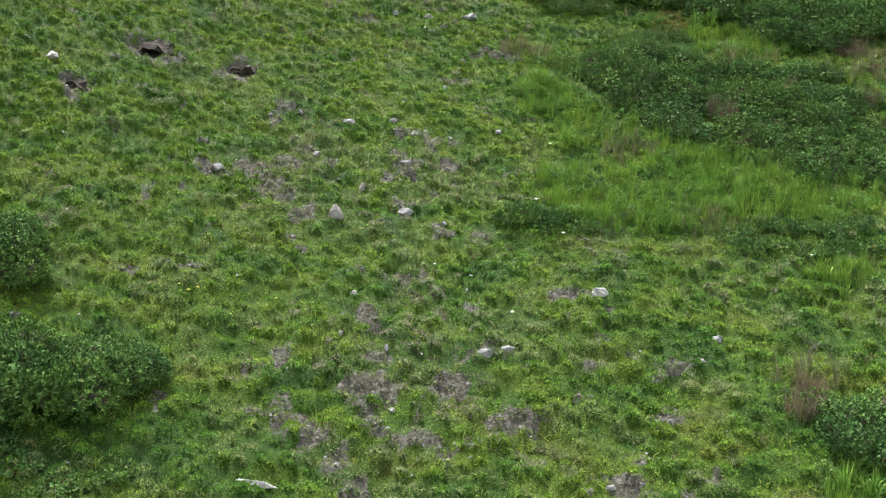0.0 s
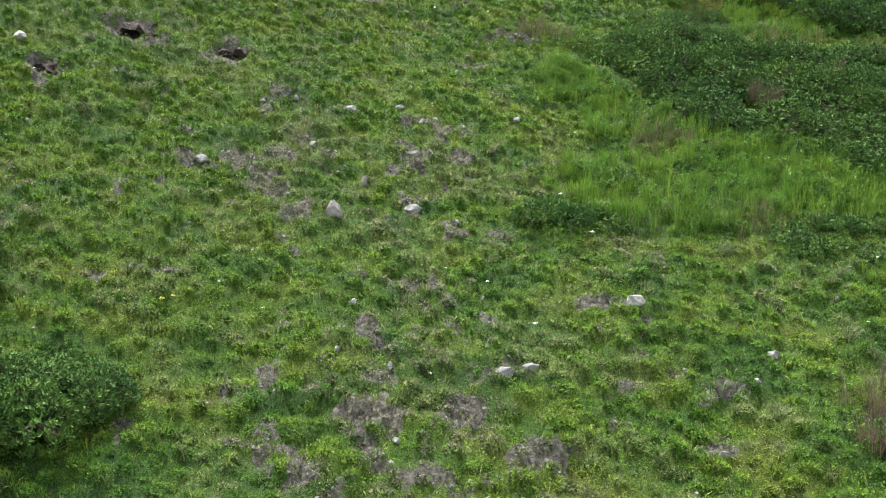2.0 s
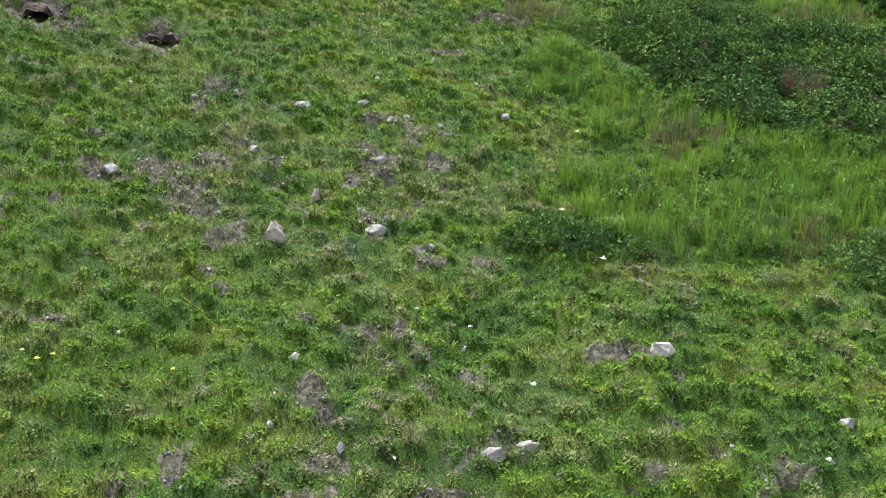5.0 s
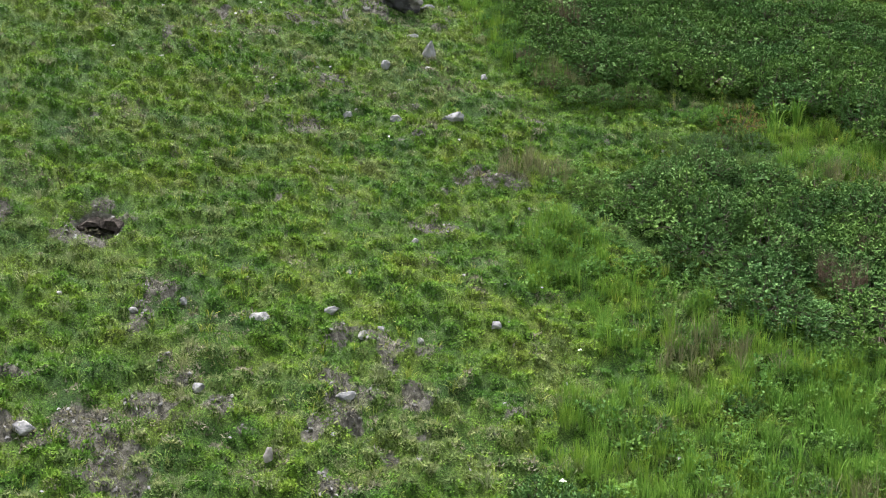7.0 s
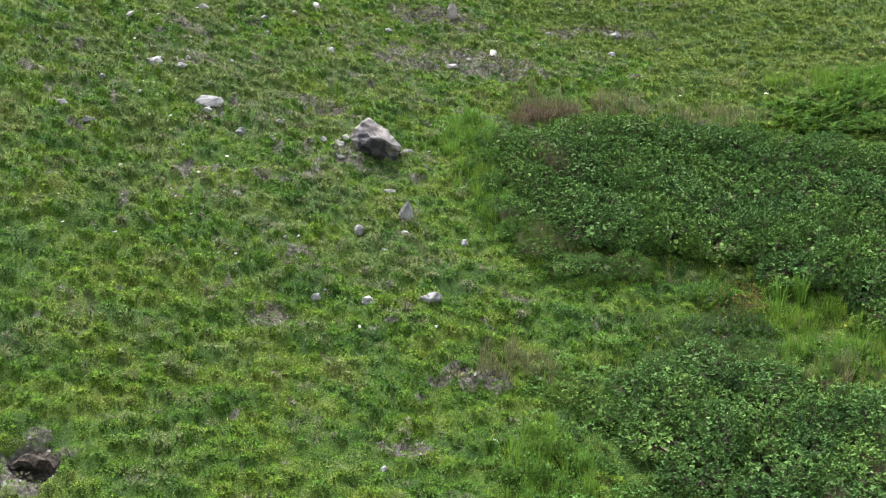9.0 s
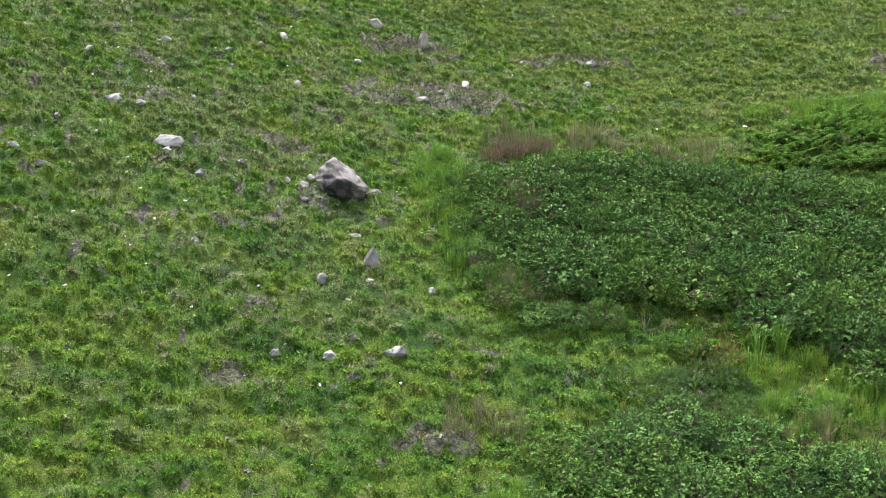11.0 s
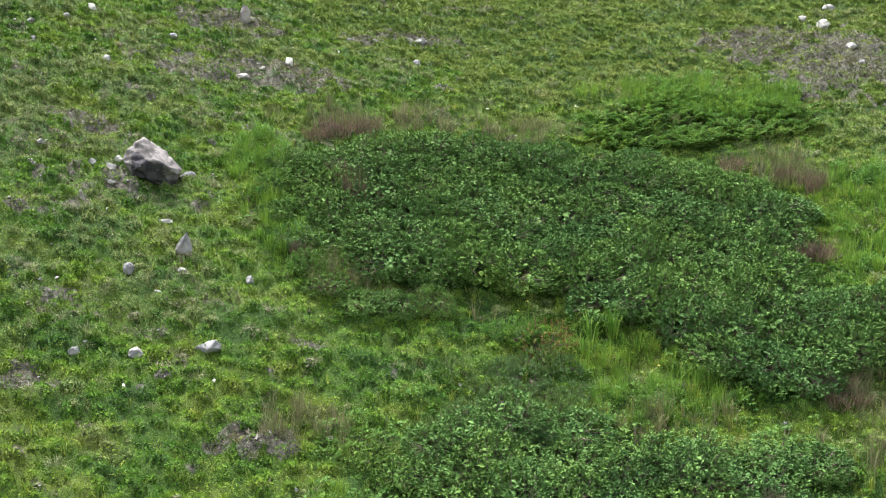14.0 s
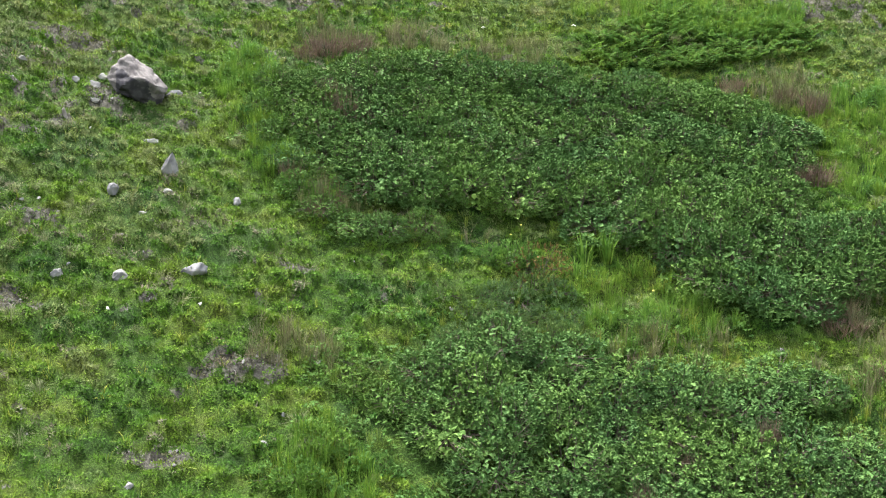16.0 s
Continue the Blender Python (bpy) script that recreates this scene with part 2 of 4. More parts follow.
def lattice(x, y, size, shift=0):
    """Smooth value noise from 0 to 1 with cells of that size."""
    u, v = np.asarray(x) / size + 31.7 * shift + 1000, np.asarray(y) / size + 17.3 * shift + 1000
    i, j = np.floor(u).astype(int), np.floor(v).astype(int)
    a, b = u - i, v - j
    a, b = a * a * (3 - 2 * a), b * b * (3 - 2 * b)
    g = lambda p, q: GRID[p % 256, q % 256]
    return (g(i, j) * (1 - a) + g(i + 1, j) * a) * (1 - b) + (g(i, j + 1) * (1 - a) + g(i + 1, j + 1) * a) * b


def lumps(x, y, slopes=False):
    """Height of the low rounded plant cushions that make up the sward, and how it leans."""
    x, y = np.asarray(x, float), np.asarray(y, float)
    i0, j0 = np.floor(x / 0.42).astype(int), np.floor(y / 0.33).astype(int)
    best, gx, gy = np.zeros(x.shape), np.zeros(x.shape), np.zeros(x.shape)
    for di in (-1, 0, 1):
        for dj in (-1, 0, 1):
            i, j = i0 + di, j0 + dj
            k = (i * 7) % 256 * 256 + (j * 11) % 256
            px, py, wide = CELLS[0].take(k), CELLS[1].take(k), CELLS[2].take(k)
            u, v = (x / 0.42 - i - px) / wide, (y / 0.33 - j - py) / wide
            dome = np.sqrt(np.clip(1 - u * u - v * v, 0, 1))
            z = CELLS[3].take(k) * dome
            won = z > best
            best = np.where(won, z, best)
            if slopes:
                lean = CELLS[3].take(k) / np.maximum(dome, 0.3) / wide
                gx, gy = np.where(won, lean * u / 0.42, gx), np.where(won, lean * v / 0.33, gy)
    return (best, gx, gy) if slopes else best


def hillside(x, y):
    """The hillside's height over the plan, without its cushions."""
    x, y = np.asarray(x, float), np.asarray(y, float)
    cx, cy = np.clip(x, -18, 28), np.clip(y, 12, 74)
    X, Y = cx / 10, (cy - 38) / 10
    z = 18.51 - 1.44 * X + 6.42 * Y + 0.88 * X * X - 0.31 * X * Y - 0.02 * Y * Y
    for a, b, k in HUMPS:
        z = z + k * np.exp(-((cx - a) ** 2 + (cy - b) ** 2) / 50)
    up, down = np.maximum(y - cy, 0), np.maximum(cy - y, 0)
    z = z + 26 * (1 - np.exp(-up / 42)) - 30 * (1 - np.exp(-down / 48))
    z = z + (lattice(x, y, 2.7, 1) - 0.5) * 0.16 + (lattice(x, y, 0.9, 2) - 0.5) * 0.14 - 0.12
    for a, b, r in BURROWS:
        d = np.hypot((x - a) * 0.9, (y - b) * 1.3) / r
        z = z - 1.5 * r * np.clip(1.15 - d, 0, 1) ** 0.7 * (d < 1.15)
    return z


def height(x, y):
    return hillside(x, y) + lumps(x, y)


def inside(x, y, poly):
    """Which points lie within a polygon of the plan."""
    x, y = np.asarray(x), np.asarray(y)
    hit = np.zeros(x.shape, bool)
    for (ax, ay), (bx, by) in zip(poly, poly[1:] + poly[:1]):
        cross = (ay > y) != (by > y)
        with np.errstate(divide="ignore", invalid="ignore"):
            hit ^= cross & (x < (bx - ax) * (y - ay) / (by - ay if by != ay else 1e-9) + ax)
    return hit


def edge(x, y, poly):
    """Distance to a polygon's outline."""
    x, y = np.asarray(x, float), np.asarray(y, float)
    best = np.full(x.shape, 1e9)
    for (ax, ay), (bx, by) in zip(poly, poly[1:] + poly[:1]):
        dx, dy = bx - ax, by - ay
        s = np.clip(((x - ax) * dx + (y - ay) * dy) / (dx * dx + dy * dy), 0, 1)
        best = np.minimum(best, np.hypot(x - ax - s * dx, y - ay - s * dy))
    return best


LOWER_THICKET = [(2.9, 41.0), (3.3, 42.2), (5.2, 42.5), (6.5, 43.0), (8.1, 43.1), (8.8, 42.6), (9.9, 42.1), (11.5, 42.0), (12.5, 41.7),
                 (13.3, 40.6), (14.2, 38.8), (13.4, 35.6), (12.4, 34.0), (11.3, 34.3), (9.7, 35.1), (8.2, 36.0), (6.6, 37.2), (5.7, 38.2),
                 (4.8, 38.9), (3.5, 40.0)]
UPPER_THICKET = [(2.5, 52.0), (4.9, 53.2), (7.0, 53.8), (9.3, 53.1), (12.7, 52.9), (14.8, 52.1), (15.2, 51.0), (17.4, 49.2), (16.6, 48.6),
                 (14.9, 47.3), (14.9, 46.3), (15.9, 45.4), (18.5, 44.8), (18.0, 43.2), (15.4, 42.8), (13.5, 42.6), (11.9, 43.0), (11.2, 43.8),
                 (11.2, 44.7), (10.3, 45.4), (9.6, 45.8), (9.2, 46.4), (7.8, 46.6), (4.3, 46.6), (4.0, 46.8), (3.9, 47.8), (2.7, 48.3), (2.4, 49.9)]
TALL_AREAS = [
    [(2.0, 33.4), (2.7, 34.9), (4.4, 35.5), (6.8, 35.8), (8.1, 35.3), (7.6, 32.2), (4.6, 31.8), (3.1, 32.3)],
    [(1.0, 52.7), (2.5, 53.6), (2.7, 49.3), (3.9, 48.3), (3.9, 46.7), (2.6, 46.7), (1.6, 48.4), (0.9, 50.6)],
    [(8.6, 44.4), (10.9, 44.9), (11.3, 43.5), (12.2, 42.8), (10.4, 42.3), (9.0, 42.6)],
    [(17.0, 49.6), (18.5, 51.4), (20.5, 50.6), (18.6, 45.6), (16.4, 46.6)],
    [(8.9, 30.4), (10.9, 30.6), (10.9, 29.6), (9.0, 29.8)],
    [(7.5, 24.0), (8.7, 24.2), (8.7, 22.6), (7.5, 22.6)],
    [(2.2, 38.0), (3.8, 38.4), (4.2, 39.6), (3.2, 41.0), (2.3, 40.4)],
    [(3.4, 36.2), (6.3, 36.4), (5.6, 37.8), (4.2, 38.5), (3.3, 38.0)],
    [(5.8, 37.8), (8.3, 36.3), (9.8, 35.5), (11.5, 34.7), (12.6, 34.3), (11.8, 32.7), (7.8, 32.6), (7.0, 35.0), (5.0, 36.6)],
    [(12.0, 57.2), (17.5, 58.0), (20.0, 55.6), (18.0, 54.2), (14.0, 55.8)],
]
# Worn and stony spots: centre, half-width across and up the slope.
EARTH = ((-1.7, 25.7, 0.9, 0.6), (-3.5, 24.6, 0.35, 0.7), (-1.6, 24.8, 0.5, 0.4), (-2.2, 23.7, 0.4, 0.5), (-1.7, 23.1, 0.35, 0.5), (0.7, 26.9, 0.7, 0.4),
         (1.4, 25.0, 0.8, 0.4), (0.0, 25.8, 0.7, 0.5), (-3.7, 26.2, 0.35, 0.6), (4.7, 25.4, 0.5, 0.3), (3.5, 23.6, 0.6, 0.3), (-0.3, 24.3, 1.0, 0.4),
         (-6.7, 32.6, 1.0, 0.5), (-4.8, 32.0, 0.7, 0.5), (-5.4, 32.9, 0.8, 0.4), (-1.8, 27.6, 0.4, 0.5), (-1.2, 29.2, 0.6, 0.3), (-4.4, 33.5, 0.6, 0.3))
EARTH_ABOVE = ((-7.2, 32.4, 0.5, 0.5), (-1.3, 34.5, 0.8, 0.4), (-0.1, 34.5, 0.5, 0.3), (0.6, 28.5, 0.3, 0.5), (-0.4, 33.2, 0.9, 0.3), (-0.8, 35.8, 1.3, 0.4),
               (1.7, 42.1, 0.9, 0.45), (0.3, 39.9, 0.8, 0.3), (-5.0, 36.4, 0.9, 0.35), (-7.0, 37.4, 0.7, 0.4), (-5.8, 50.4, 0.9, 0.5), (-2.6, 48.7, 0.6, 0.3),
               (-2.0, 50.3, 0.4, 0.3), (-6.8, 53.2, 0.9, 0.4), (-3.6, 47.9, 0.9, 0.3), (-2.6, 45.4, 0.7, 0.3), (-7.6, 55.0, 1.2, 0.4))
HEATHS = ((2.1, 57.3, 3.6, 1.2), (-0.8, 56.4, 1.6, 0.7), (-3.1, 52.4, 1.3, 0.5), (22.0, 57.6, 3.6, 3.4), (7.7, 61.6, 1.7, 0.7), (5.4, 60.9, 1.2, 0.5),
          (0.6, 60.9, 2.2, 1.0), (1.6, 42.1, 1.1, 0.5), (20.0, 60.5, 3.0, 1.8), (-2.8, 43.0, 0.9, 0.45), (-1.6, 25.6, 0.9, 0.6), (-5.2, 32.6, 1.0, 0.4))


def spots(x, y, some):
    x, y = np.asarray(x, float), np.asarray(y, float)
    wob = 0.5 * (lattice(x, y, 0.5, 7) - 0.5) + 0.95 * (lattice(x, y, 0.24, 8) - 0.5)
    best = np.zeros(x.shape)
    for a, b, rx, ry in some:
        best = np.maximum(best, np.clip(1.6 - 1.75 * np.hypot((x - a) / rx, (y - b) / ry) + 1.6 * wob, 0, 1))
    return best


def bareness(x, y):
    """0 where plants cover the soil, 1 where it lies open."""
    open_soil = np.maximum(spots(x, y, EARTH) * 0.66, spots(x, y, EARTH_ABOVE) * 0.5)
    worn = np.exp(-((x + 2.5) / 6) ** 2 - ((y - 33) / 4) ** 2) + np.exp(-((x - 0.5) / 4.5) ** 2 - ((y - 24.5) / 3) ** 2) + 0.8 * np.exp(-((x + 4.5) / 5) ** 2 - ((y - 50) / 6) ** 2)
    patchy = np.clip((lattice(x, y, 0.38, 11) * 0.65 + lattice(x, y, 1.1, 12) * 0.35 - 0.80 + 0.16 * worn) * 6, 0, 0.7)
    holes = np.zeros(np.shape(x))
    for a, b, r in BURROWS:
        holes = np.maximum(holes, np.clip(1.65 - np.hypot(x - a, y - b + 0.1) / r + 1.2 * (lattice(x, y, 0.3, 9) - 0.5), 0, 1))
    near = np.clip((y - 19) / 2, 0, 1) * np.clip((76 - y) / 2, 0, 1) * np.clip((x + 17) / 2, 0, 1) * np.clip((29 - x) / 2, 0, 1)
    return np.maximum(np.maximum(open_soil, patchy), holes) * near


def mesh_from(name, verts, tris, material, slot=None, smooth=False):
    """A mesh of triangles from arrays; slot: the material of each triangle."""
    me = bpy.data.meshes.new(name)
    verts, tris = np.ascontiguousarray(verts, np.float32).reshape(-1, 3), np.ascontiguousarray(tris, np.int32).reshape(-1, 3)
    me.vertices.add(len(verts))
    me.vertices.foreach_set("co", verts.ravel())
    me.loops.add(tris.size)
    me.loops.foreach_set("vertex_index", tris.ravel())
    me.polygons.add(len(tris))
    me.polygons.foreach_set("loop_start", np.arange(0, tris.size, 3, dtype=np.int32))
    for m in material if isinstance(material, (list, tuple)) else [material]:
        me.materials.append(m)
    if slot is not None:
        me.polygons.foreach_set("material_index", np.ascontiguousarray(slot, np.int32))
    me.polygons.foreach_set("use_smooth", np.full(len(tris), smooth))
    me.update(calc_edges=True)
    return me


def build_ground():
    def steps(a, b, fine):
        far = np.array([3, 7, 14, 26, 45, 80, 140, 240, 400, 700])
        return np.r_[a - far[::-1], np.arange(a, b + fine / 2, fine), b + far]

    xs, ys = steps(-15.0, 28.0, 0.165), steps(20.0, 74.0, 0.165)
    gx, gy = np.meshgrid(xs, ys)
    z = height(gx, gy)
    n, k = len(xs), np.arange(gx.size).reshape(gx.shape)
    quad = np.stack([k[:-1, :-1], k[:-1, 1:], k[1:, 1:], k[1:, :-1]], -1).reshape(-1, 4)
    tris = np.r_[quad[:, [0, 1, 2]], quad[:, [0, 2, 3]]]
    me = mesh_from("ground", np.stack([gx, gy, z], -1), tris, TURF, smooth=True)
    a = me.attributes.new("bare", "FLOAT", "POINT")
    a.data.foreach_set("value", np.maximum(bareness(gx, gy), 1.0 * spots(gx, gy, HEATHS)).astype(np.float32).ravel())
    return tagged(new("ground", me), "steep grassy mountain slope with patches of bare grey soil", "ground", kind="structure")


build_ground()


# ---- plants: shapes as arrays, leaf by leaf ----
def blades(rng, count, tall, wide, spread, droop, up=0.0):
    """A tuft of bent, tapering blades."""
    v, t = [], []
    for i in range(count):
        a, r = rng.uniform(0, 2 * math.pi), spread * math.sqrt(rng.rand())
        out = np.array([math.cos(a), math.sin(a), 0.0])
        side = np.array([-out[1], out[0], 0.0]) * wide * rng.uniform(0.7, 1.3) / 2
        foot = out * r * 0.5 * rng.uniform(0.2, 1) + [0, 0, up - 0.03]
        h, lean = tall * rng.uniform(0.55, 1.15), rng.uniform(0.15, 1.0) * droop
        mid = foot + out * h * lean * 0.35 + [0, 0, h * (0.62 - 0.12 * lean)]
        tip = foot + out * h * lean * (1.0 if lean < 0.6 else 1.15) + [0, 0, h * (1.0 - 0.45 * lean * lean)]
        k = len(v)
        v += [foot - side * 0.7, foot + side * 0.7, mid + side, mid - side, tip]
        t += [(k, k + 1, k + 2), (k, k + 2, k + 3), (k + 3, k + 2, k + 4)]
    return np.array(v), np.array(t)


def leaf_at(v, t, foot, way, normal, long, wide):
    """One leaf: two halves folded along the midrib, broad in the middle."""
    way = way / np.linalg.norm(way)
    side = np.cross(normal, way)
    side /= np.linalg.norm(side) + 1e-9
    up = np.cross(way, side)
    k = len(v)
    v += [foot, foot + way * long * 0.45 + side * wide / 2 + up * wide * 0.16, foot + way * long - up * long * 0.12,
          foot + way * long * 0.45 - side * wide / 2 + up * wide * 0.16]
    t += [(k, k + 1, k + 2), (k, k + 2, k + 3)]


def herb_clump(rng, leaves, radius, tall, long):
    """A low cushion of small leaves on short shoots."""
    v, t = [], []
    for i in range(leaves):
        a, r = rng.uniform(0, 2 * math.pi), math.sqrt(rng.rand())
        out = np.array([math.cos(a), math.sin(a), 0.0])
        foot = out * radius * r + [0, 0, tall * (1 - 0.75 * r * r) * rng.uniform(0.55, 1.0)]
        b = rng.uniform(0, 2 * math.pi)
        way = out * (0.3 + r) + np.array([math.cos(b), math.sin(b), 0]) * 0.7 + [0, 0, rng.uniform(0.0, 0.9)]
        leaf_at(v, t, foot, way, np.array([0.25 * math.cos(b), 0.25 * math.sin(b), 1.0]), long * rng.uniform(0.7, 1.3), long * rng.uniform(0.42, 0.6))
    return np.array(v), np.array(t)


def scatter(name, label, category, templates, material, x, y, size, rng, sink=0.0, lean=0.25, across=1.0):
    """Plants all over the plan, joined into one mesh of uncountable stuff."""
    which, yaw = rng.randint(len(templates), size=len(x)), rng.uniform(0, 2 * np.pi, len(x))
    z = height(x, y) - sink
    vs, ts, total = [], [], 0
    for k, (v, t) in enumerate(templates):
        pick = which == k
        if not pick.any():
            continue
        c, s, f = np.cos(yaw[pick])[:, None], np.sin(yaw[pick])[:, None], size[pick][:, None]
        px, py, pz = (v[None, :, 0] * c - v[None, :, 1] * s) * f, (v[None, :, 0] * s + v[None, :, 1] * c) * f, v[None, :, 2] * f
        px = px * across
        pz = pz + 0.55 * py * np.clip(1 - pz / 0.3, 0, 1)
        py = py - lean * pz
        w = np.stack([px + x[pick][:, None], py + y[pick][:, None], pz + z[pick][:, None]], -1)
        vs.append(w.reshape(-1, 3))
        ts.append((t[None] + (total + np.arange(pick.sum()) * len(v))[:, None, None]).reshape(-1, 3))
        total += pick.sum() * len(v)
    me = mesh_from(name, np.concatenate(vs), np.concatenate(ts), material)
    return tagged(new(name, me), label, category, kind="stuff")


SEEN = [(-9.2, 21.3), (9.8, 21.3), (11.7, 30.0), (13.7, 36.0), (16.7, 42.0), (18.7, 48.0), (22.7, 54.0), (25.7, 60.0), (27.6, 63.5), (27.6, 67.0), (24.7, 70.5), (18.0, 73.5),
        (10.5, 73.5), (3.0, 70.5), (-5.2, 64.5), (-9.7, 61.5), (-13.8, 57.5), (-13.8, 51.0), (-12.4, 45.0), (-12.0, 42.0), (-14.8, 38.8), (-14.8, 36.0), (-13.2, 32.0), (-11.2, 28.5)]
rng = np.random.RandomState(11)


def spread(density, area=None):
    """Even random points of the plan within the walked-over stretch of slope."""
    poly = area or SEEN
    lo, hi = np.min(poly, 0), np.max(poly, 0)
    n = int(density * (hi[0] - lo[0]) * (hi[1] - lo[1]))
    x, y = rng.uniform(lo[0], hi[0], n), rng.uniform(lo[1], hi[1], n)
    keep = inside(x, y, poly)
    return x[keep], y[keep]


def in_thicket(x, y, margin=0.5):
    a = inside(x, y, LOWER_THICKET) & (edge(x, y, LOWER_THICKET) > margin)
    return a | (inside(x, y, UPPER_THICKET) & (edge(x, y, UPPER_THICKET) > margin))


def in_burrow(x, y):
    return np.any([np.hypot((x - a) * 0.9, (y - b) * 1.3) < 1.1 * r for a, b, r in BURROWS], axis=0)


# The green carpet, thinner where the soil lies open.
def carpet(density, thin):
    x, y = spread(density)
    keep = (rng.rand(len(x)) > bareness(x, y) * thin) & ~in_thicket(x, y, 0.3) & ~in_burrow(x, y) & (rng.rand(len(x)) > 0.95 * spots(x, y, HEATHS))
    keep &= rng.rand(len(x)) < np.clip(1.35 - (y - 44) / 40, 0.6, 1)
    return x[keep], y[keep]


def sward(name, label, category, material, x, y, size, upright=0.42):
    """Fine pointed leaves, one by one, standing all over the lumpy turf."""
    top, gx, gy = lumps(x, y, True)
    keep = rng.rand(len(x)) < 0.3 + top / 0.11
    x, y, size, top, gx, gy = x[keep], y[keep], size[keep], top[keep], gx[keep], gy[keep]
    n = len(x)
    foot = np.stack([x, y, hillside(x, y) + top - 0.02], -1)
    out = np.stack([-np.clip(gx, -2, 2), -np.clip(gy, -2, 2) - 0.5, np.ones(n)], -1) + rng.normal(0, 0.22, (n, 3))
    out /= np.linalg.norm(out, axis=1)[:, None]
    way = rng.normal(0, 0.8, (n, 3)) + [0, 0, upright]
    way += out * (0.55 - np.sum(way * out, 1))[:, None]
    way /= np.linalg.norm(way, axis=1)[:, None]
    side = np.cross(out, way) + rng.normal(0, 0.25, (n, 3))
    side -= way * np.sum(side * way, 1)[:, None]
    side *= (size * rng.uniform(0.023, 0.040, n) / np.linalg.norm(side, axis=1) / 2)[:, None]
    tip = foot + way * (size * rng.uniform(0.05, 0.095, n))[:, None]
    v = np.stack([foot - side, foot + side, tip], 1)
    return tagged(new(name, mesh_from(name, v, np.arange(3 * n), material)), label, category, kind="stuff")


x, y = spread(1280.0)
far = np.clip(1 + (y - 40) / 45, 1, 1.6)
keep = (rng.rand(len(x)) < 1 / far ** 1.6) & ~in_thicket(x, y, 0.3) & ~in_burrow(x, y)
x, y, far = x[keep], y[keep], far[keep]
keep = (rng.rand(len(x)) > bareness(x, y) * 0.74) & (rng.rand(len(x)) > 0.72 * spots(x, y, HEATHS))
x, y, far = x[keep], y[keep], far[keep]
ragged = 0.55 * (lattice(x, y, 0.35, 35) - 0.5) + 0.3 * (lattice(x, y, 0.14, 36) - 0.5)
worn = 0.34 * np.exp(-((x + 2.5) / 6) ** 2 - ((y - 33) / 4) ** 2) + 0.34 * np.exp(-((x - 0.5) / 4.5) ** 2 - ((y - 24.5) / 3) ** 2) + 0.32 * np.exp(-((x + 5) / 8) ** 2 - ((y - 52) / 10) ** 2)
kind = np.full(len(x), 0)
kind[(lattice(x, y, 2.0, 33) - 0.5) * 0.9 + (y - 55) / 12 + (x - 4) / 26 + ragged > 0.30] = 2
kind[(lattice(x, y, 1.2, 31) - 0.5) + worn + ragged > 0.30] = 1
kind[(lattice(x, y, 0.9, 37) - 0.5) + 0.8 * worn + ragged > 0.46] = 3
size = far * (0.8 + 0.45 * lattice(x, y, 0.8, 21)) * rng.uniform(0.8, 1.2, len(x))
keep = (kind != 3) | (rng.rand(len(x)) < 0.6)
x, y, size, kind = x[keep], y[keep], size[keep], kind[keep]
sward("green_sward", "dense carpet of low green herbs and moss", "herbs", HERB, x[kind == 0], y[kind == 0], size[kind == 0])
sward("sage_sward", "pale sage-green low plants among greener ones", "herbs", SAGE, x[kind == 1], y[kind == 1], size[kind == 1])
sward("olive_sward", "yellowish olive low plants on the upper slope", "herbs", OLIVE, x[kind == 2], y[kind == 2], size[kind == 2])
sward("faded_sward", "faded straw-grey low grass in small patches", "grass", STRAW, x[kind == 3], y[kind == 3], size[kind == 3], 0.2)
herbs = [herb_clump(rng, 15, 0.17, 0.13, 0.055) for _ in range(8)]
x, y = carpet(3.0, 1.05)
scatter("low_herbs", "broad-leaved low green herbs in the carpet", "herbs", herbs, HERB, x, y, rng.uniform(0.6, 1.2, len(x)), rng)

# Short meadow grass between the herbs.
tufts = [blades(rng, 9, 0.17, 0.010, 0.20, 0.9) for _ in range(8)]
x, y = spread(5.0)
keep = (rng.rand(len(x)) > bareness(x, y) * 0.95) & ~in_thicket(x, y) & ~in_burrow(x, y) & (rng.rand(len(x)) < 0.35 + 0.9 * lattice(x, y, 1.9, 22))
keep &= rng.rand(len(x)) < np.clip(1.4 - (y - 44) / 40, 0.5, 1)
x, y = x[keep], y[keep]
scatter("meadow_grass", "short tufted green mountain grass among the herbs", "grass", tufts, GRASS, x, y, rng.uniform(0.7, 1.4, len(x)), rng)

# Faded, drooping tussocks.
droopy = [blades(rng, 70, 0.24, 0.0065, 0.3, 1.15) for _ in range(5)]
x, y = spread(0.7)
keep = ~in_thicket(x, y, 0.2) & ~in_burrow(x, y) & (lattice(x, y, 3.1, 23) > 0.52)
x, y = x[keep], y[keep]
scatter("dry_tussocks", "faded straw-green drooping grass tussocks on the slope", "grass", droopy, DRY, x, y, rng.uniform(0.6, 1.3, len(x)), rng)

# Thin dead litter and stubble over the worn soil.
litter = [blades(rng, 12, 0.08, 0.009, 0.30, 1.2) for _ in range(6)]
x, y = spread(48.0)
keep = (bareness(x, y) > 0.15) & (rng.rand(len(x)) < 0.95) & ~in_thicket(x, y)
x, y = x[keep], y[keep]
scatter("dead_grass_litter", "thin grey dead stubble lying on worn soil", "grass", litter, LITTER, x, y, rng.uniform(0.5, 1.2, len(x)), rng)

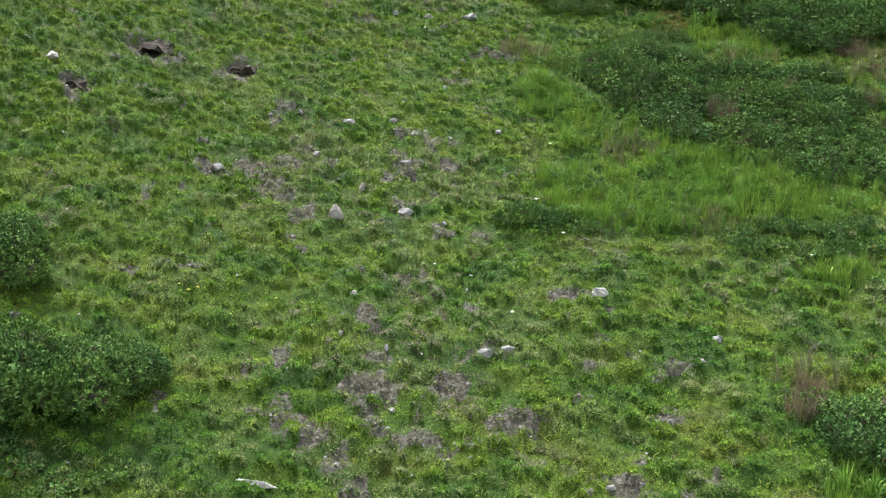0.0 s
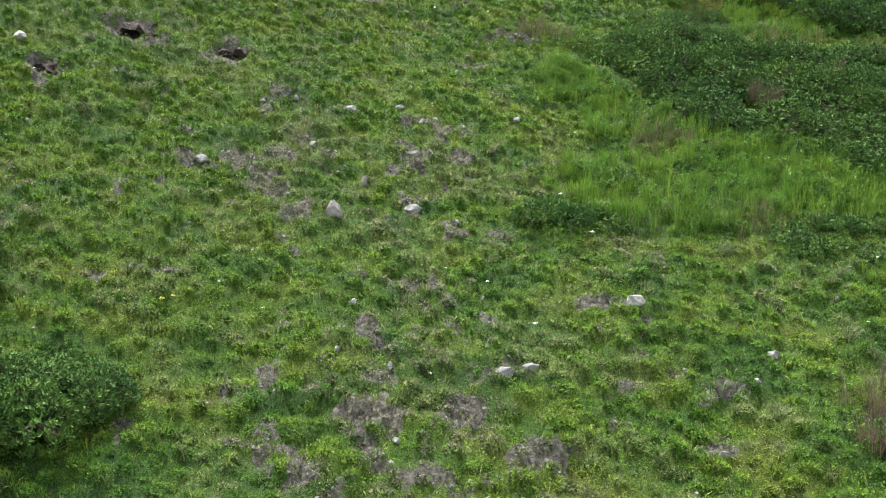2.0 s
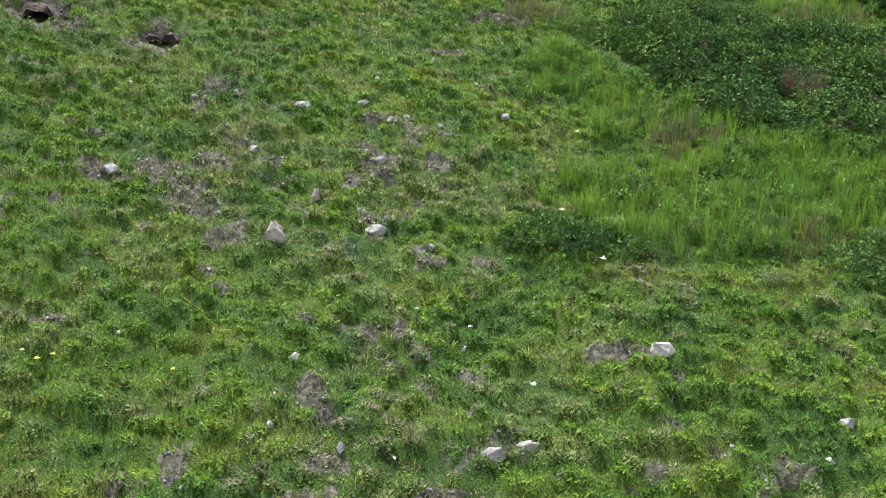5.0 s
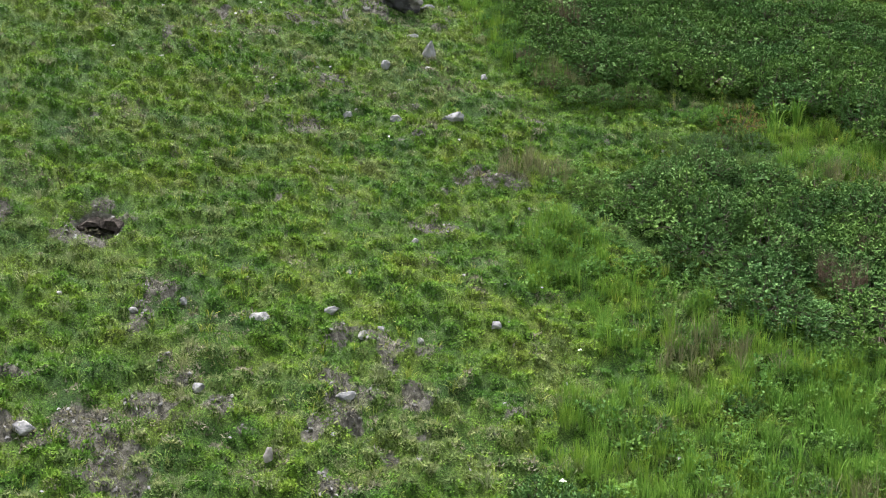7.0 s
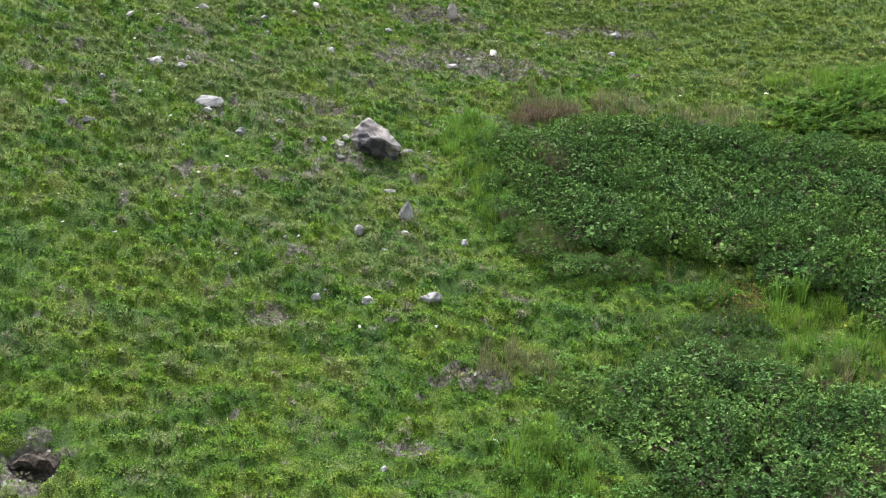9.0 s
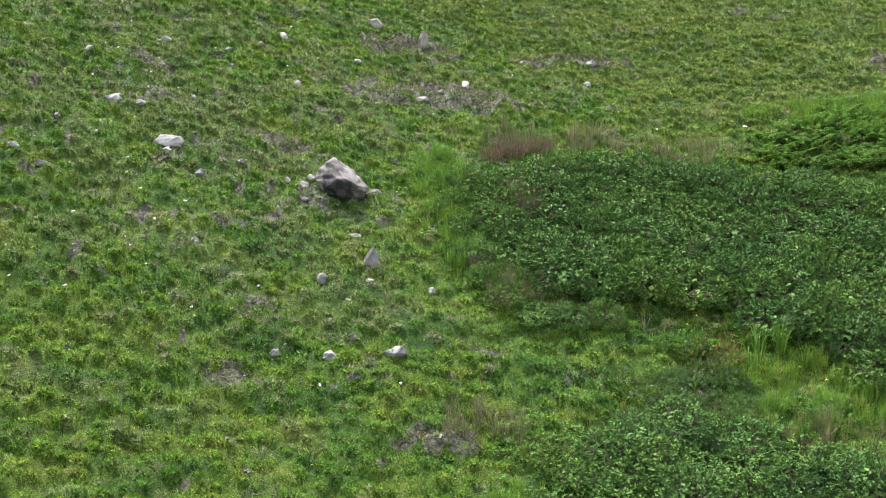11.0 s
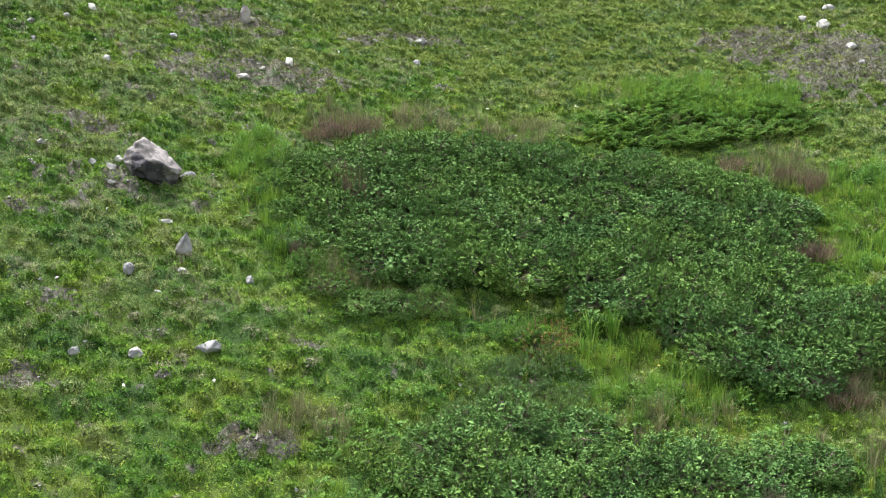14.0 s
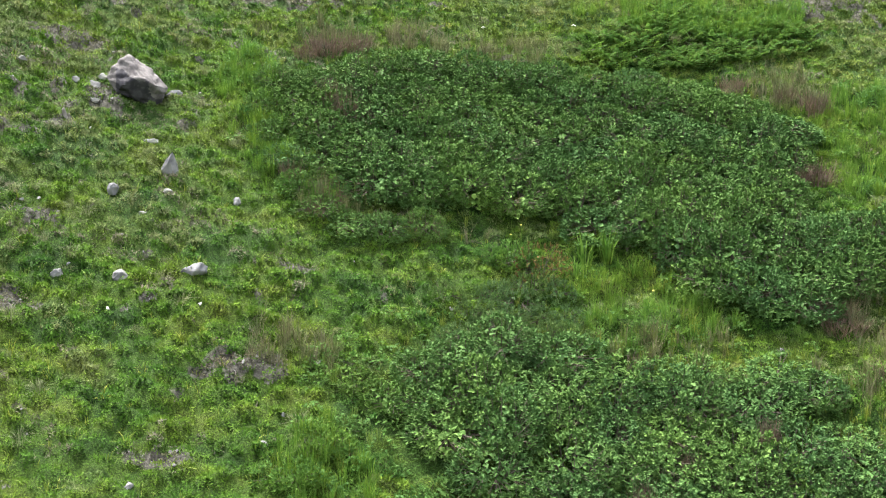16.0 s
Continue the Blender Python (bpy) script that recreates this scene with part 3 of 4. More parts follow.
# Heath cushions, brown and purplish.
cushions = [herb_clump(rng, 22, 0.15, 0.12, 0.05) for _ in range(5)]
x, y = spread(40.0)
keep = (rng.rand(len(x)) < 0.75 * spots(x, y, HEATHS) + 0.12 * bareness(x, y)) & ~in_thicket(x, y)
x, y = x[keep], y[keep]
scatter("heath_cushions", "low brownish purple heath cushions in patches", "heath", cushions, HEATH, x, y, rng.uniform(0.6, 1.3, len(x)), rng)

# Tall bright grass along the thickets.
long_tufts = [blades(rng, 22, 0.46, 0.010, 0.30, 0.5) for _ in range(6)]
xs, ys = [], []
for area in TALL_AREAS:
    a, b = spread(30.0, area)
    xs.append(a), ys.append(b)
x, y = np.concatenate(xs), np.concatenate(ys)
keep = (rng.rand(len(x)) < 0.35 + lattice(x, y, 1.1, 24)) & ~in_thicket(x, y, 0.4)
x, y = x[keep], y[keep]
scatter("tall_grass", "tall bright green grass growing along the thickets", "grass", long_tufts, TALL, x, y, rng.uniform(0.55, 1.15, len(x)), rng, lean=0.1)

# Broad-leaved herbs between the tall grass.
big_herbs = [herb_clump(rng, 26, 0.22, 0.34, 0.10) for _ in range(6)]
xs, ys = [], []
for area in TALL_AREAS:
    a, b = spread(7.0, area)
    xs.append(a), ys.append(b)
x, y = np.concatenate(xs), np.concatenate(ys)
keep = (lattice(x, y, 0.9, 41) > 0.45) & ~in_thicket(x, y, 0.3)
x, y = x[keep], y[keep]
a, b = spread(6.0)
near = np.where(b < 44.3, edge(a, b, LOWER_THICKET), 9)
fringe = (rng.rand(len(a)) < np.clip(1.15 - near / 1.1, 0, 0.9)) & (lattice(a, b, 0.7, 43) > 0.36)
x, y = np.concatenate([x, a[fringe]]), np.concatenate([y, b[fringe]])
scatter("tall_herbs", "leafy knee-high green herbs among tall grass", "herbs", big_herbs, BRIGHT, x, y, rng.uniform(0.7, 1.2, len(x)), rng)

# Brown feathery grass in seed.
seedy = [blades(rng, 20, 0.60, 0.009, 0.26, 0.55) for _ in range(5)]
BROWN_SPOTS = ((5.4, 36.2, 1.7, 1.0), (4.3, 50.3, 0.9, 1.2), (10.0, 42.4, 1.7, 0.7), (14.7, 41.3, 1.7, 1.7), (4.4, 54.4, 2.2, 1.0), (3.7, 47.2, 1.1, 0.9), (2.8, 42.6, 1.2, 0.7), (8.2, 26.5, 1.4, 0.8),
               (6.9, 55.0, 2.2, 1.0), (9.5, 54.6, 2.0, 1.0), (16.6, 51.4, 2.0, 1.3), (6.0, 45.9, 1.2, 0.4), (14.3, 42.9, 1.3, 0.7), (6.9, 32.3, 1.0, 0.7), (17.8, 42.0, 2.2, 1.8))
x, y = spread(26.0)
keep = (rng.rand(len(x)) < 0.9 * spots(x, y, BROWN_SPOTS))
x, y = x[keep], y[keep]
scatter("brown_grass", "thin brown grass in seed beside the thickets", "grass", seedy, BROWN, x, y, rng.uniform(0.5, 1.1, len(x)), rng, lean=0.1)

# Grass creeping out from under the thickets' edges.
x, y = spread(9.0)
near = np.minimum(edge(x, y, LOWER_THICKET), edge(x, y, UPPER_THICKET))
keep = (near < 0.8) & (rng.rand(len(x)) < np.where(edge(x, y, UPPER_THICKET) < 0.8, 0.45, 0.7))
x, y = x[keep], y[keep]
scatter("edge_grass", "rank green grass fringing the shrub thickets", "grass", long_tufts, GRASS, x, y, rng.uniform(0.4, 0.8, len(x)), rng, lean=0.1)


# ---- shrubs ----
def stem(v, t, a, b, ra, rb, rng):
    """A three-sided tapering twig from a to b."""
    a, b = np.array(a, float), np.array(b, float)
    way = (b - a) / (np.linalg.norm(b - a) + 1e-9)
    p = np.cross(way, [0.3, 0.9, 0.2])
    p /= np.linalg.norm(p) + 1e-9
    q = np.cross(way, p)
    k = len(v)
    for c, r in ((a, ra), (b, rb)):
        for i in range(3):
            v.append(c + (p * math.cos(i * 2.094) + q * math.sin(i * 2.094)) * r)
    for i in range(3):
        j = (i + 1) % 3
        t += [(k + i, k + j, k + 3 + j), (k + i, k + 3 + j, k + 3 + i)]


def shrub_shapes(seed, shoots, leaves, long, radius=0.78, tall=1.0):
    """Stems and crown of one shrub: shoots end in whorls of leaves over a lumpy dome."""
    r = np.random.RandomState(seed)
    lumps_of = [(r.normal(size=3), r.uniform(0.10, 0.24)) for _ in range(7)]
    cv, ct, stems, forks = [], [], [([], []) for _ in range(6)], []
    for k in range(6):
        a = (k + 0.5) / 6 * 2 * math.pi - math.pi
        forks.append((np.array([math.cos(a) * 0.1, math.sin(a) * 0.1, -0.15]), np.array([math.cos(a) * 0.3 * radius, math.sin(a) * 0.3 * radius, tall * r.uniform(0.25, 0.4)])))
    for i in range(shoots):
        d = r.normal(size=3)
        d[2] = abs(d[2]) * 0.9 - 0.22
        d /= np.linalg.norm(d)
        bulge = 0.88 + sum(k * max(0, float(d @ (l / np.linalg.norm(l)))) ** 4 for l, k in lumps_of)
        deep = 1 - (0.10 * r.rand() if r.rand() < 0.72 else 0.36 * r.rand())
        tip = np.array([d[0] * radius, d[1] * radius, max(d[2], -0.24) * tall * 0.8 + tall * 0.2]) * bulge * deep
        out = np.array([d[0] * 0.75, d[1] * 0.75, 0.6 + max(d[2], 0)])
        out /= np.linalg.norm(out)
        p = np.cross(out, [0.1, 0.2, 1.0]) + 1e-6
        p /= np.linalg.norm(p)
        q = np.cross(out, p)
        turn = r.uniform(0, 6.28)
        for j in range(leaves):
            a = turn + j * 2.4
            way = (p * math.cos(a) + q * math.sin(a)) * r.uniform(0.3, 0.8) + out * r.uniform(0.5, 1.1) + r.normal(size=3) * 0.15
            foot = tip - out * long * 1.3 * j / leaves + r.normal(size=3) * 0.014
            leaf_at(cv, ct, foot, way, out + r.normal(size=3) * 0.35, long * r.uniform(0.75, 1.25), long * r.uniform(0.34, 0.48))
        if i % 3 == 0:  # broad inner leaves, added as a screen that keeps the crown's gaps dark
            foot = tip * r.uniform(0.5, 0.72)
            leaf_at(cv, ct, foot - q * 0.07, q + r.normal(size=3) * 0.3, d, 0.16, 0.11)
        if i % 4 == 0:
            k = int((math.atan2(d[1], d[0]) / (2 * math.pi) + 0.5) * 5.999)
            root, fork = forks[k]
            if not stems[k][0]:
                stem(*stems[k], root, fork, 0.020, 0.014, r)
            stem(*stems[k], fork, tip, 0.011, 0.004, r)
    return [(np.array(a), np.array(b)) for a, b in stems if a], (np.array(cv), np.array(ct))


def part(name, me, parent, label=""):
    ob = new(name, me)
    ob.parent = parent
    return tagged(ob, label)


def shrub_model(seed, leaf, label, group, shoots=300, leaves=7, long=0.090, tall=1.0, name="shrub"):
    stems, crown = shrub_shapes(seed, shoots, leaves, long, tall=tall)
    root = tagged(new(name), label, "shrub", group)
    for one in stems:
        part("stem", mesh_from("stem", *one, BARK), root)
    part("crown", mesh_from("crown", *crown, leaf), root)
    return root


def plant_at(model, x, y, wide=1.0, tall=1.0, turn=0.0, lean=12, used=set()):
    lean = Matrix.Rotation(radians(lean), 4, "X") @ Matrix.Rotation(turn, 4, "Z")  # stems pressed downhill by snow
    sink = max(0.0, 0.72 * wide - tall) * 0.7  # low shrubs lie half buried in the growth round them
    tall = max(tall, 0.72 * wide)
    m = Matrix.Translation((x, y, float(hillside(x, y)) + 0.02 - sink)) @ lean @ Matrix.Diagonal((wide, wide, tall, 1))
    if model.name in used:
        return copy_thing(model, m)
    used.add(model.name)
    model.matrix_basis = m
    return model


def fill(poly, gap, inset, seed):
    """Places for shrubs within an outline, none nearer to another than the gap."""
    r, got = np.random.RandomState(seed), []
    points = r.uniform(np.min(poly, 0), np.max(poly, 0), (9000, 2))
    points = points[inside(points[:, 0], points[:, 1], poly) & (edge(points[:, 0], points[:, 1], poly) > inset)]
    while len(points):
        p = points[0]
        got.append(p)
        points = points[((points - p) ** 2).sum(1) > gap * gap]
    return got


LOWER = "leafy dark green deciduous shrub in the lower thicket"
UPPER = "tall leafy green deciduous shrub in the upper thicket"
lower_models = [shrub_model(40 + i, SHRUB, LOWER, "shrubs of the lower thicket", 400, 6) for i in range(4)]
upper_models = [shrub_model(60 + i, SHRUB, UPPER, "shrubs of the upper thicket", 400, 6) for i in range(4)]
fresh_models = [shrub_model(50 + i, FRESH, "fresh green leafy shrub at the thicket's edge", "shrubs of the lower thicket", 380, 6) for i in range(2)]
r = np.random.RandomState(3)
for i, p in enumerate(fill(LOWER_THICKET, 0.74, 0.38, 1)):
    if math.hypot(p[0] - 8.5, p[1] - 38.3) < 0.6 or math.hypot(p[0] - 8.8, p[1] - 37.6) < 0.5:
        continue  # a gap where the shrubs have died back
    rim = min(1.0, (0.45 if p[1] < 40.5 else 0.68) + 0.36 * float(edge(p[:1], p[1:], LOWER_THICKET)[0]))
    young = p[0] < 4.9 + 0.45 * max(0.0, 40.5 - p[1]) + r.normal() * 0.3
    small = r.uniform(0.5, 0.8) if young else 1.0
    plant_at(fresh_models[i % 2] if young else lower_models[i % 4], p[0], p[1], (0.5 + 0.5 * small) * r.uniform(0.98, 1.18), small * rim * r.uniform(0.75, 1.0), r.uniform(0, 6.28))
for i, p in enumerate(fill(UPPER_THICKET, 0.78, 0.42, 2)):
    rim = (0.95 if p[1] < 47.5 else 0.85) * min(1.0, 0.55 + 0.2 * max(0.0, p[0] - 2.6))
    plant_at(upper_models[i % 4], p[0], p[1], r.uniform(1.0, 1.22), rim * r.uniform(0.97, 1.15), r.uniform(0, 6.28))

for i, (a, b, h) in enumerate(((3.0, 47.4, 0.55), (3.4, 46.7, 0.5), (4.1, 46.2, 0.55), (2.7, 48.3, 0.6), (4.9, 46.0, 0.6), (2.3, 49.4, 0.6), (2.2, 50.6, 0.7), (2.6, 51.6, 0.7), (5.8, 46.1, 0.6))):
    plant_at(upper_models[i % 4], a, b, 0.75, h, i * 1.4)

# Single shrubs on the open slope.
lone = [shrub_model(80 + i, SHRUB, "rounded leafy green shrub standing alone on grass", "single shrubs on the slope", 430, 6) for i in range(3)]
for i, (a, b, w, h) in enumerate(((-8.3, 23.6, 1.15, 1.0), (-7.4, 24.0, 1.1, 1.0), (-6.5, 25.1, 0.9, 0.75), (-9.3, 23.3, 1.2, 1.1), (-8.6, 24.0, 1.1, 1.05), (-7.7, 24.4, 1.1, 1.0), (-6.9, 24.8, 0.95, 0.85), (-8.9, 24.7, 1.1, 1.0), (-9.6, 24.1, 1.1, 1.0), (-7.9, 25.0, 0.9, 0.7),
                                  (-9.8, 26.9, 1.0, 0.8), (-10.6, 27.2, 1.1, 0.9), (-10.2, 27.8, 1.0, 0.9), (8.5, 24.9, 1.0, 0.9), (9.3, 25.3, 1.1, 1.0), (9.2, 24.5, 0.9, 0.8), (10.2, 25.0, 1.1, 0.9),
                                  (8.1, 25.7, 0.8, 0.7))):
    plant_at(lone[i % 3], a, b, w, h, i * 1.7)
low = [shrub_model(90 + i, SHRUB, "low dark leafy shrub lying close to the grass", "low shrubs by the tall grass", 150, 7, 0.11, 0.55) for i in range(2)]
for i, (a, b, w, h) in enumerate(((1.8, 32.2, 0.9, 1.1), (2.6, 32.05, 0.9, 1.2), (3.4, 32.1, 0.9, 1.1), (2.2, 32.5, 0.8, 1.0), (3.0, 32.5, 0.8, 1.0), (3.95, 34.1, 0.85, 1.2), (5.9, 34.9, 0.6, 0.9), (6.6, 33.0, 0.7, 0.8),
                                  (7.3, 34.0, 0.7, 0.9), (-8.2, 22.5, 0.9, 0.8), (-7.3, 22.3, 0.9, 0.7), (-6.4, 22.8, 0.7, 0.6), (-8.9, 22.7, 0.9, 0.9), (-5.9, 22.1, 0.6, 0.5), (5.3, 36.9, 0.75, 0.9), (4.4, 37.2, 0.6, 0.7))):
    plant_at(low[i % 2], a, b, w, 0.75 * h, i * 2.1)
for i, p in enumerate(fill([(7.4, 31.3), (7.6, 32.6), (9.2, 32.9), (11.2, 32.7), (11.5, 31.0), (9.0, 31.0)], 0.62, 0.15, 9)):
    plant_at(low[i % 2], p[0], p[1], r.uniform(0.75, 1.0), r.uniform(0.55, 0.9), r.uniform(0, 6.28))
grey = [shrub_model(100 + i, WILLOW, "low grey-green willow shrub in the grassy gap", "willows between the thickets", 180, 7, 0.08, 0.6, "willow_shrub") for i in range(2)]
for i, (a, b, w, h) in enumerate(((6.8, 43.7, 0.8, 0.8), (7.5, 43.9, 0.85, 0.95), (7.7, 45.2, 0.8, 0.7), (6.1, 43.1, 0.8, 0.75), (8.3, 43.5, 0.7, 0.7), (7.1, 44.3, 0.6, 0.6), (5.0, 42.6, 0.7, 0.6), (4.0, 42.3, 0.7, 0.6))):
    plant_at(grey[i % 2], a, b, w, h, i * 1.3)


def fern_model(seed):
    """A rosette of arching fronds, each with paired leaflets."""
    r = np.random.RandomState(seed)
    root = tagged(new("fern"), "bright green fern with arching feathery fronds", "fern", "ferns above the thicket")
    for k in range(9):
        a = k * 0.698 + r.normal() * 0.15
        out, cross = np.array([math.cos(a), math.sin(a), 0.0]), np.array([-math.sin(a), math.cos(a), 0.0])
        long, v, t = r.uniform(0.5, 0.75), [], []
        for i in range(1, 10):
            f = i / 10
            spine = out * long * f * 0.85 + np.array([0, 0, long * (1.15 * f - 0.6 * f * f)])
            for side in (-1, 1):
                leaf_at(v, t, spine, cross * side + out * 0.5, np.array([0, 0, 1.0]) - out * 0.2, 0.17 * (1.15 - f), 0.075)
        part("frond", mesh_from("frond", np.array(v), np.array(t), BRIGHT), root)
    return root


ferns = [fern_model(150 + i) for i in range(4)]
for i, p in enumerate(fill([(11.2, 54.2), (13.0, 55.9), (16.1, 57.2), (18.9, 55.4), (19.4, 53.4), (15.1, 53.4), (12.1, 53.8)], 0.42, 0.0, 6)):
    plant_at(ferns[i % 4], p[0], p[1], r.uniform(0.8, 1.3), r.uniform(0.8, 1.3), r.uniform(0, 6.28), 4)
for i, p in enumerate(fill([(5.4, 42.6), (6.0, 44.2), (8.2, 44.7), (9.0, 43.4), (8.4, 42.6)], 0.6, 0.0, 7)):
    plant_at(grey[i % 2], p[0], p[1], r.uniform(0.65, 0.9), r.uniform(0.7, 1.1), r.uniform(0, 6.28))
bright = [shrub_model(110 + i, BRIGHT, "low bright green shrub with feathery leaves", "bright shrubs above the thicket", 190, 7, 0.12, 0.7, "bright_shrub") for i in range(3)]
for i, (a, b, w, h) in enumerate(((2.6, 39.6, 0.75, 0.6), (3.2, 40.3, 0.7, 0.6), (2.9, 38.7, 0.6, 0.5), (3.7, 39.3, 0.8, 0.7), (4.4, 38.8, 0.8, 0.7), (3.6, 38.0, 0.6, 0.6), (7.7, 45.2, 1.1, 1.35), (7.2, 45.3, 0.8, 1.0))):
    plant_at(bright[i % 3], a, b, w, h, i * 1.9)
for i, p in enumerate(fill([(3.0, 40.5), (3.6, 42.0), (5.0, 42.2), (4.2, 40.4), (5.0, 38.8), (5.8, 37.6), (5.2, 36.6), (4.0, 37.6), (3.4, 39.0)], 0.62, 0.05, 5)):
    plant_at(bright[i % 3], p[0], p[1], r.uniform(0.5, 0.75), r.uniform(0.4, 0.75), r.uniform(0, 6.28))
plant_at(shrub_model(120, RED, "small shrub with reddened leaves in the gully", "", 90, 6, 0.08, 0.7, "red_leaved_shrub"), 8.15, 44.75, 0.85, 1.15)


def dead_model(seed, count, tall, spread_out, label, name="dead_shrub"):
    r = np.random.RandomState(seed)
    root = tagged(new(name), label, "dead shrub", "dead shrubs in the thickets")
    v, t = [], []
    for i in range(count):
        a, d = r.uniform(0, 6.28), spread_out * math.sqrt(r.rand())
        foot = np.array([math.cos(a) * d * 0.7, math.sin(a) * d * 0.7, -0.05])
        tip = foot + np.array([r.normal() * 0.16 + math.cos(a) * 0.12, r.normal() * 0.16 + math.sin(a) * 0.12, tall * r.uniform(0.6, 1.1)])
        mid = (foot + tip) / 2 + r.normal(size=3) * 0.03
        stem(v, t, foot, mid, 0.008, 0.006, r)
        stem(v, t, mid, tip, 0.006, 0.002, r)
        side = mid + r.normal(size=3) * [0.12, 0.12, 0.06] + [0, 0, 0.15]
        stem(v, t, mid, side, 0.005, 0.002, r)
    tagged(part("brushwood", mesh_from("brushwood", np.array(v), np.array(t), DEAD), root), kind="stuff")
    return root


dead = [dead_model(130 + i, 130, 0.75, 0.6, "leafless reddish brown dead shrub among green leaves") for i in range(3)]
for i, (a, b, w, h) in enumerate(((4.0, 53.7, 1.1, 1.0), (4.9, 54.1, 1.0, 0.9), (3.4, 53.3, 0.7, 0.8), (4.3, 50.2, 0.6, 1.6), (3.8, 47.0, 0.6, 0.9), (3.3, 46.4, 0.6, 0.9), (2.8, 47.7, 0.5, 0.9), (3.9, 50.9, 0.6, 1.4), (15.4, 47.4, 0.8, 1.1), (16.0, 47.5, 0.8, 1.0),
                                  (15.6, 51.9, 0.8, 1.0), (16.7, 50.9, 0.8, 1.1), (17.3, 50.3, 0.8, 1.1), (14.2, 42.4, 0.9, 0.7), (15.1, 42.0, 0.8, 0.7), (14.5, 41.1, 0.8, 0.6),
                                  (9.7, 42.1, 0.6, 0.6), (11.3, 39.7, 0.5, 1.5), (7.6, 25.6, 0.7, 0.9), (8.0, 26.2, 0.7, 0.9), (8.5, 38.5, 0.6, 1.6), (8.8, 37.9, 0.6, 1.4),
                                  (14.2, 42.9, 0.8, 0.7), (9.6, 39.2, 0.5, 1.5), (13.6, 38.6, 0.7, 1.0))):
    plant_at(dead[i % 3], a, b, w, h, i * 2.3)


# ---- broad-leaved reed tuft and flowers ----
def reed_tuft(x, y, size, seed):
    v, t = blades(np.random.RandomState(seed), 34, 0.75, 0.035, 0.35, 0.8)
    ob = new("reed_tuft", mesh_from("reed_tuft", v, t, TALL))
    ob.matrix_basis = Matrix.LocRotScale((x, y, float(height(x, y)) - 0.03), None, (size, size, size))
    return tagged(ob, "big tuft of broad bright green grass blades", "grass tuft", "broad grass tufts")


for i, (a, b, k) in enumerate(((9.3, 45.1, 1.25), (9.8, 45.0, 1.1), (9.0, 44.7, 0.7), (10.3, 44.7, 0.7), (9.5, 30.0, 0.8), (10.1, 30.2, 0.8), (7.9, 23.6, 0.9), (8.3, 23.3, 0.9), (-8.9, 38.0, 0.6), (8.0, 23.0, 0.9), (9.7, 29.2, 0.7))):
    reed_tuft(a, b, k, 200 + i)


def umbel(x, y, tall, wide, petals, seed):
    """A flower stalk with a flat head of many small florets."""
    r = np.random.RandomState(seed)
    root = tagged(new("umbel_flower"), "white umbel flower on a thin green stalk" if petals is PETAL else "yellow flower head on a thin green stalk", "flower", "flowers on the slope")
    root.location = (x, y, float(height(x, y)))
    v, t = [], []
    stem(v, t, (0, 0, -0.05), (0.02, 0, tall), 0.008, 0.006, r)
    part("stalk", mesh_from("stalk", np.array(v), np.array(t), TALL), root)
    v, t = [], []
    for i in range(26):
        a, d = r.uniform(0, 6.28), wide * 0.42 * math.sqrt(r.rand())
        leaf_at(v, t, np.array([math.cos(a) * d, math.sin(a) * d, tall + 0.03 - d * 0.9]), np.array([math.cos(i), math.sin(i), 0.2]), np.array([0, -0.4, 1.0]), wide * 0.26, wide * 0.2)
    part("flower_head", mesh_from("flower_head", np.array(v), np.array(t), petals), root)


for i, (a, b, h, w) in enumerate(((2.35, 32.1, 0.5, 0.13), (2.98, 31.1, 0.3, 0.13), (1.52, 28.1, 0.2, 0.12), (3.0, 35.6, 0.5, 0.09), (0.55, 29.2, 0.2, 0.08), (-0.35, 29.6, 0.15, 0.06), (9.2, 30.2, 0.4, 0.08), (8.4, 28.4, 0.3, 0.07), (11.8, 55.3, 0.5, 0.16), (8.9, 55.2, 0.5, 0.12))):
    umbel(a, b, h, w, PETAL, 300 + i)
for i, (a, b, h, w) in enumerate(((-6.0, 27.4, 0.3, 0.10), (-5.8, 27.5, 0.3, 0.08), (-6.2, 27.3, 0.3, 0.07), (7.6, 45.0, 0.75, 0.06), (7.9, 45.3, 0.75, 0.06), (-4.0, 27.6, 0.25, 0.08), (10.4, 43.5, 0.4, 0.06))):
    umbel(a, b, h, w, YELLOW, 330 + i)


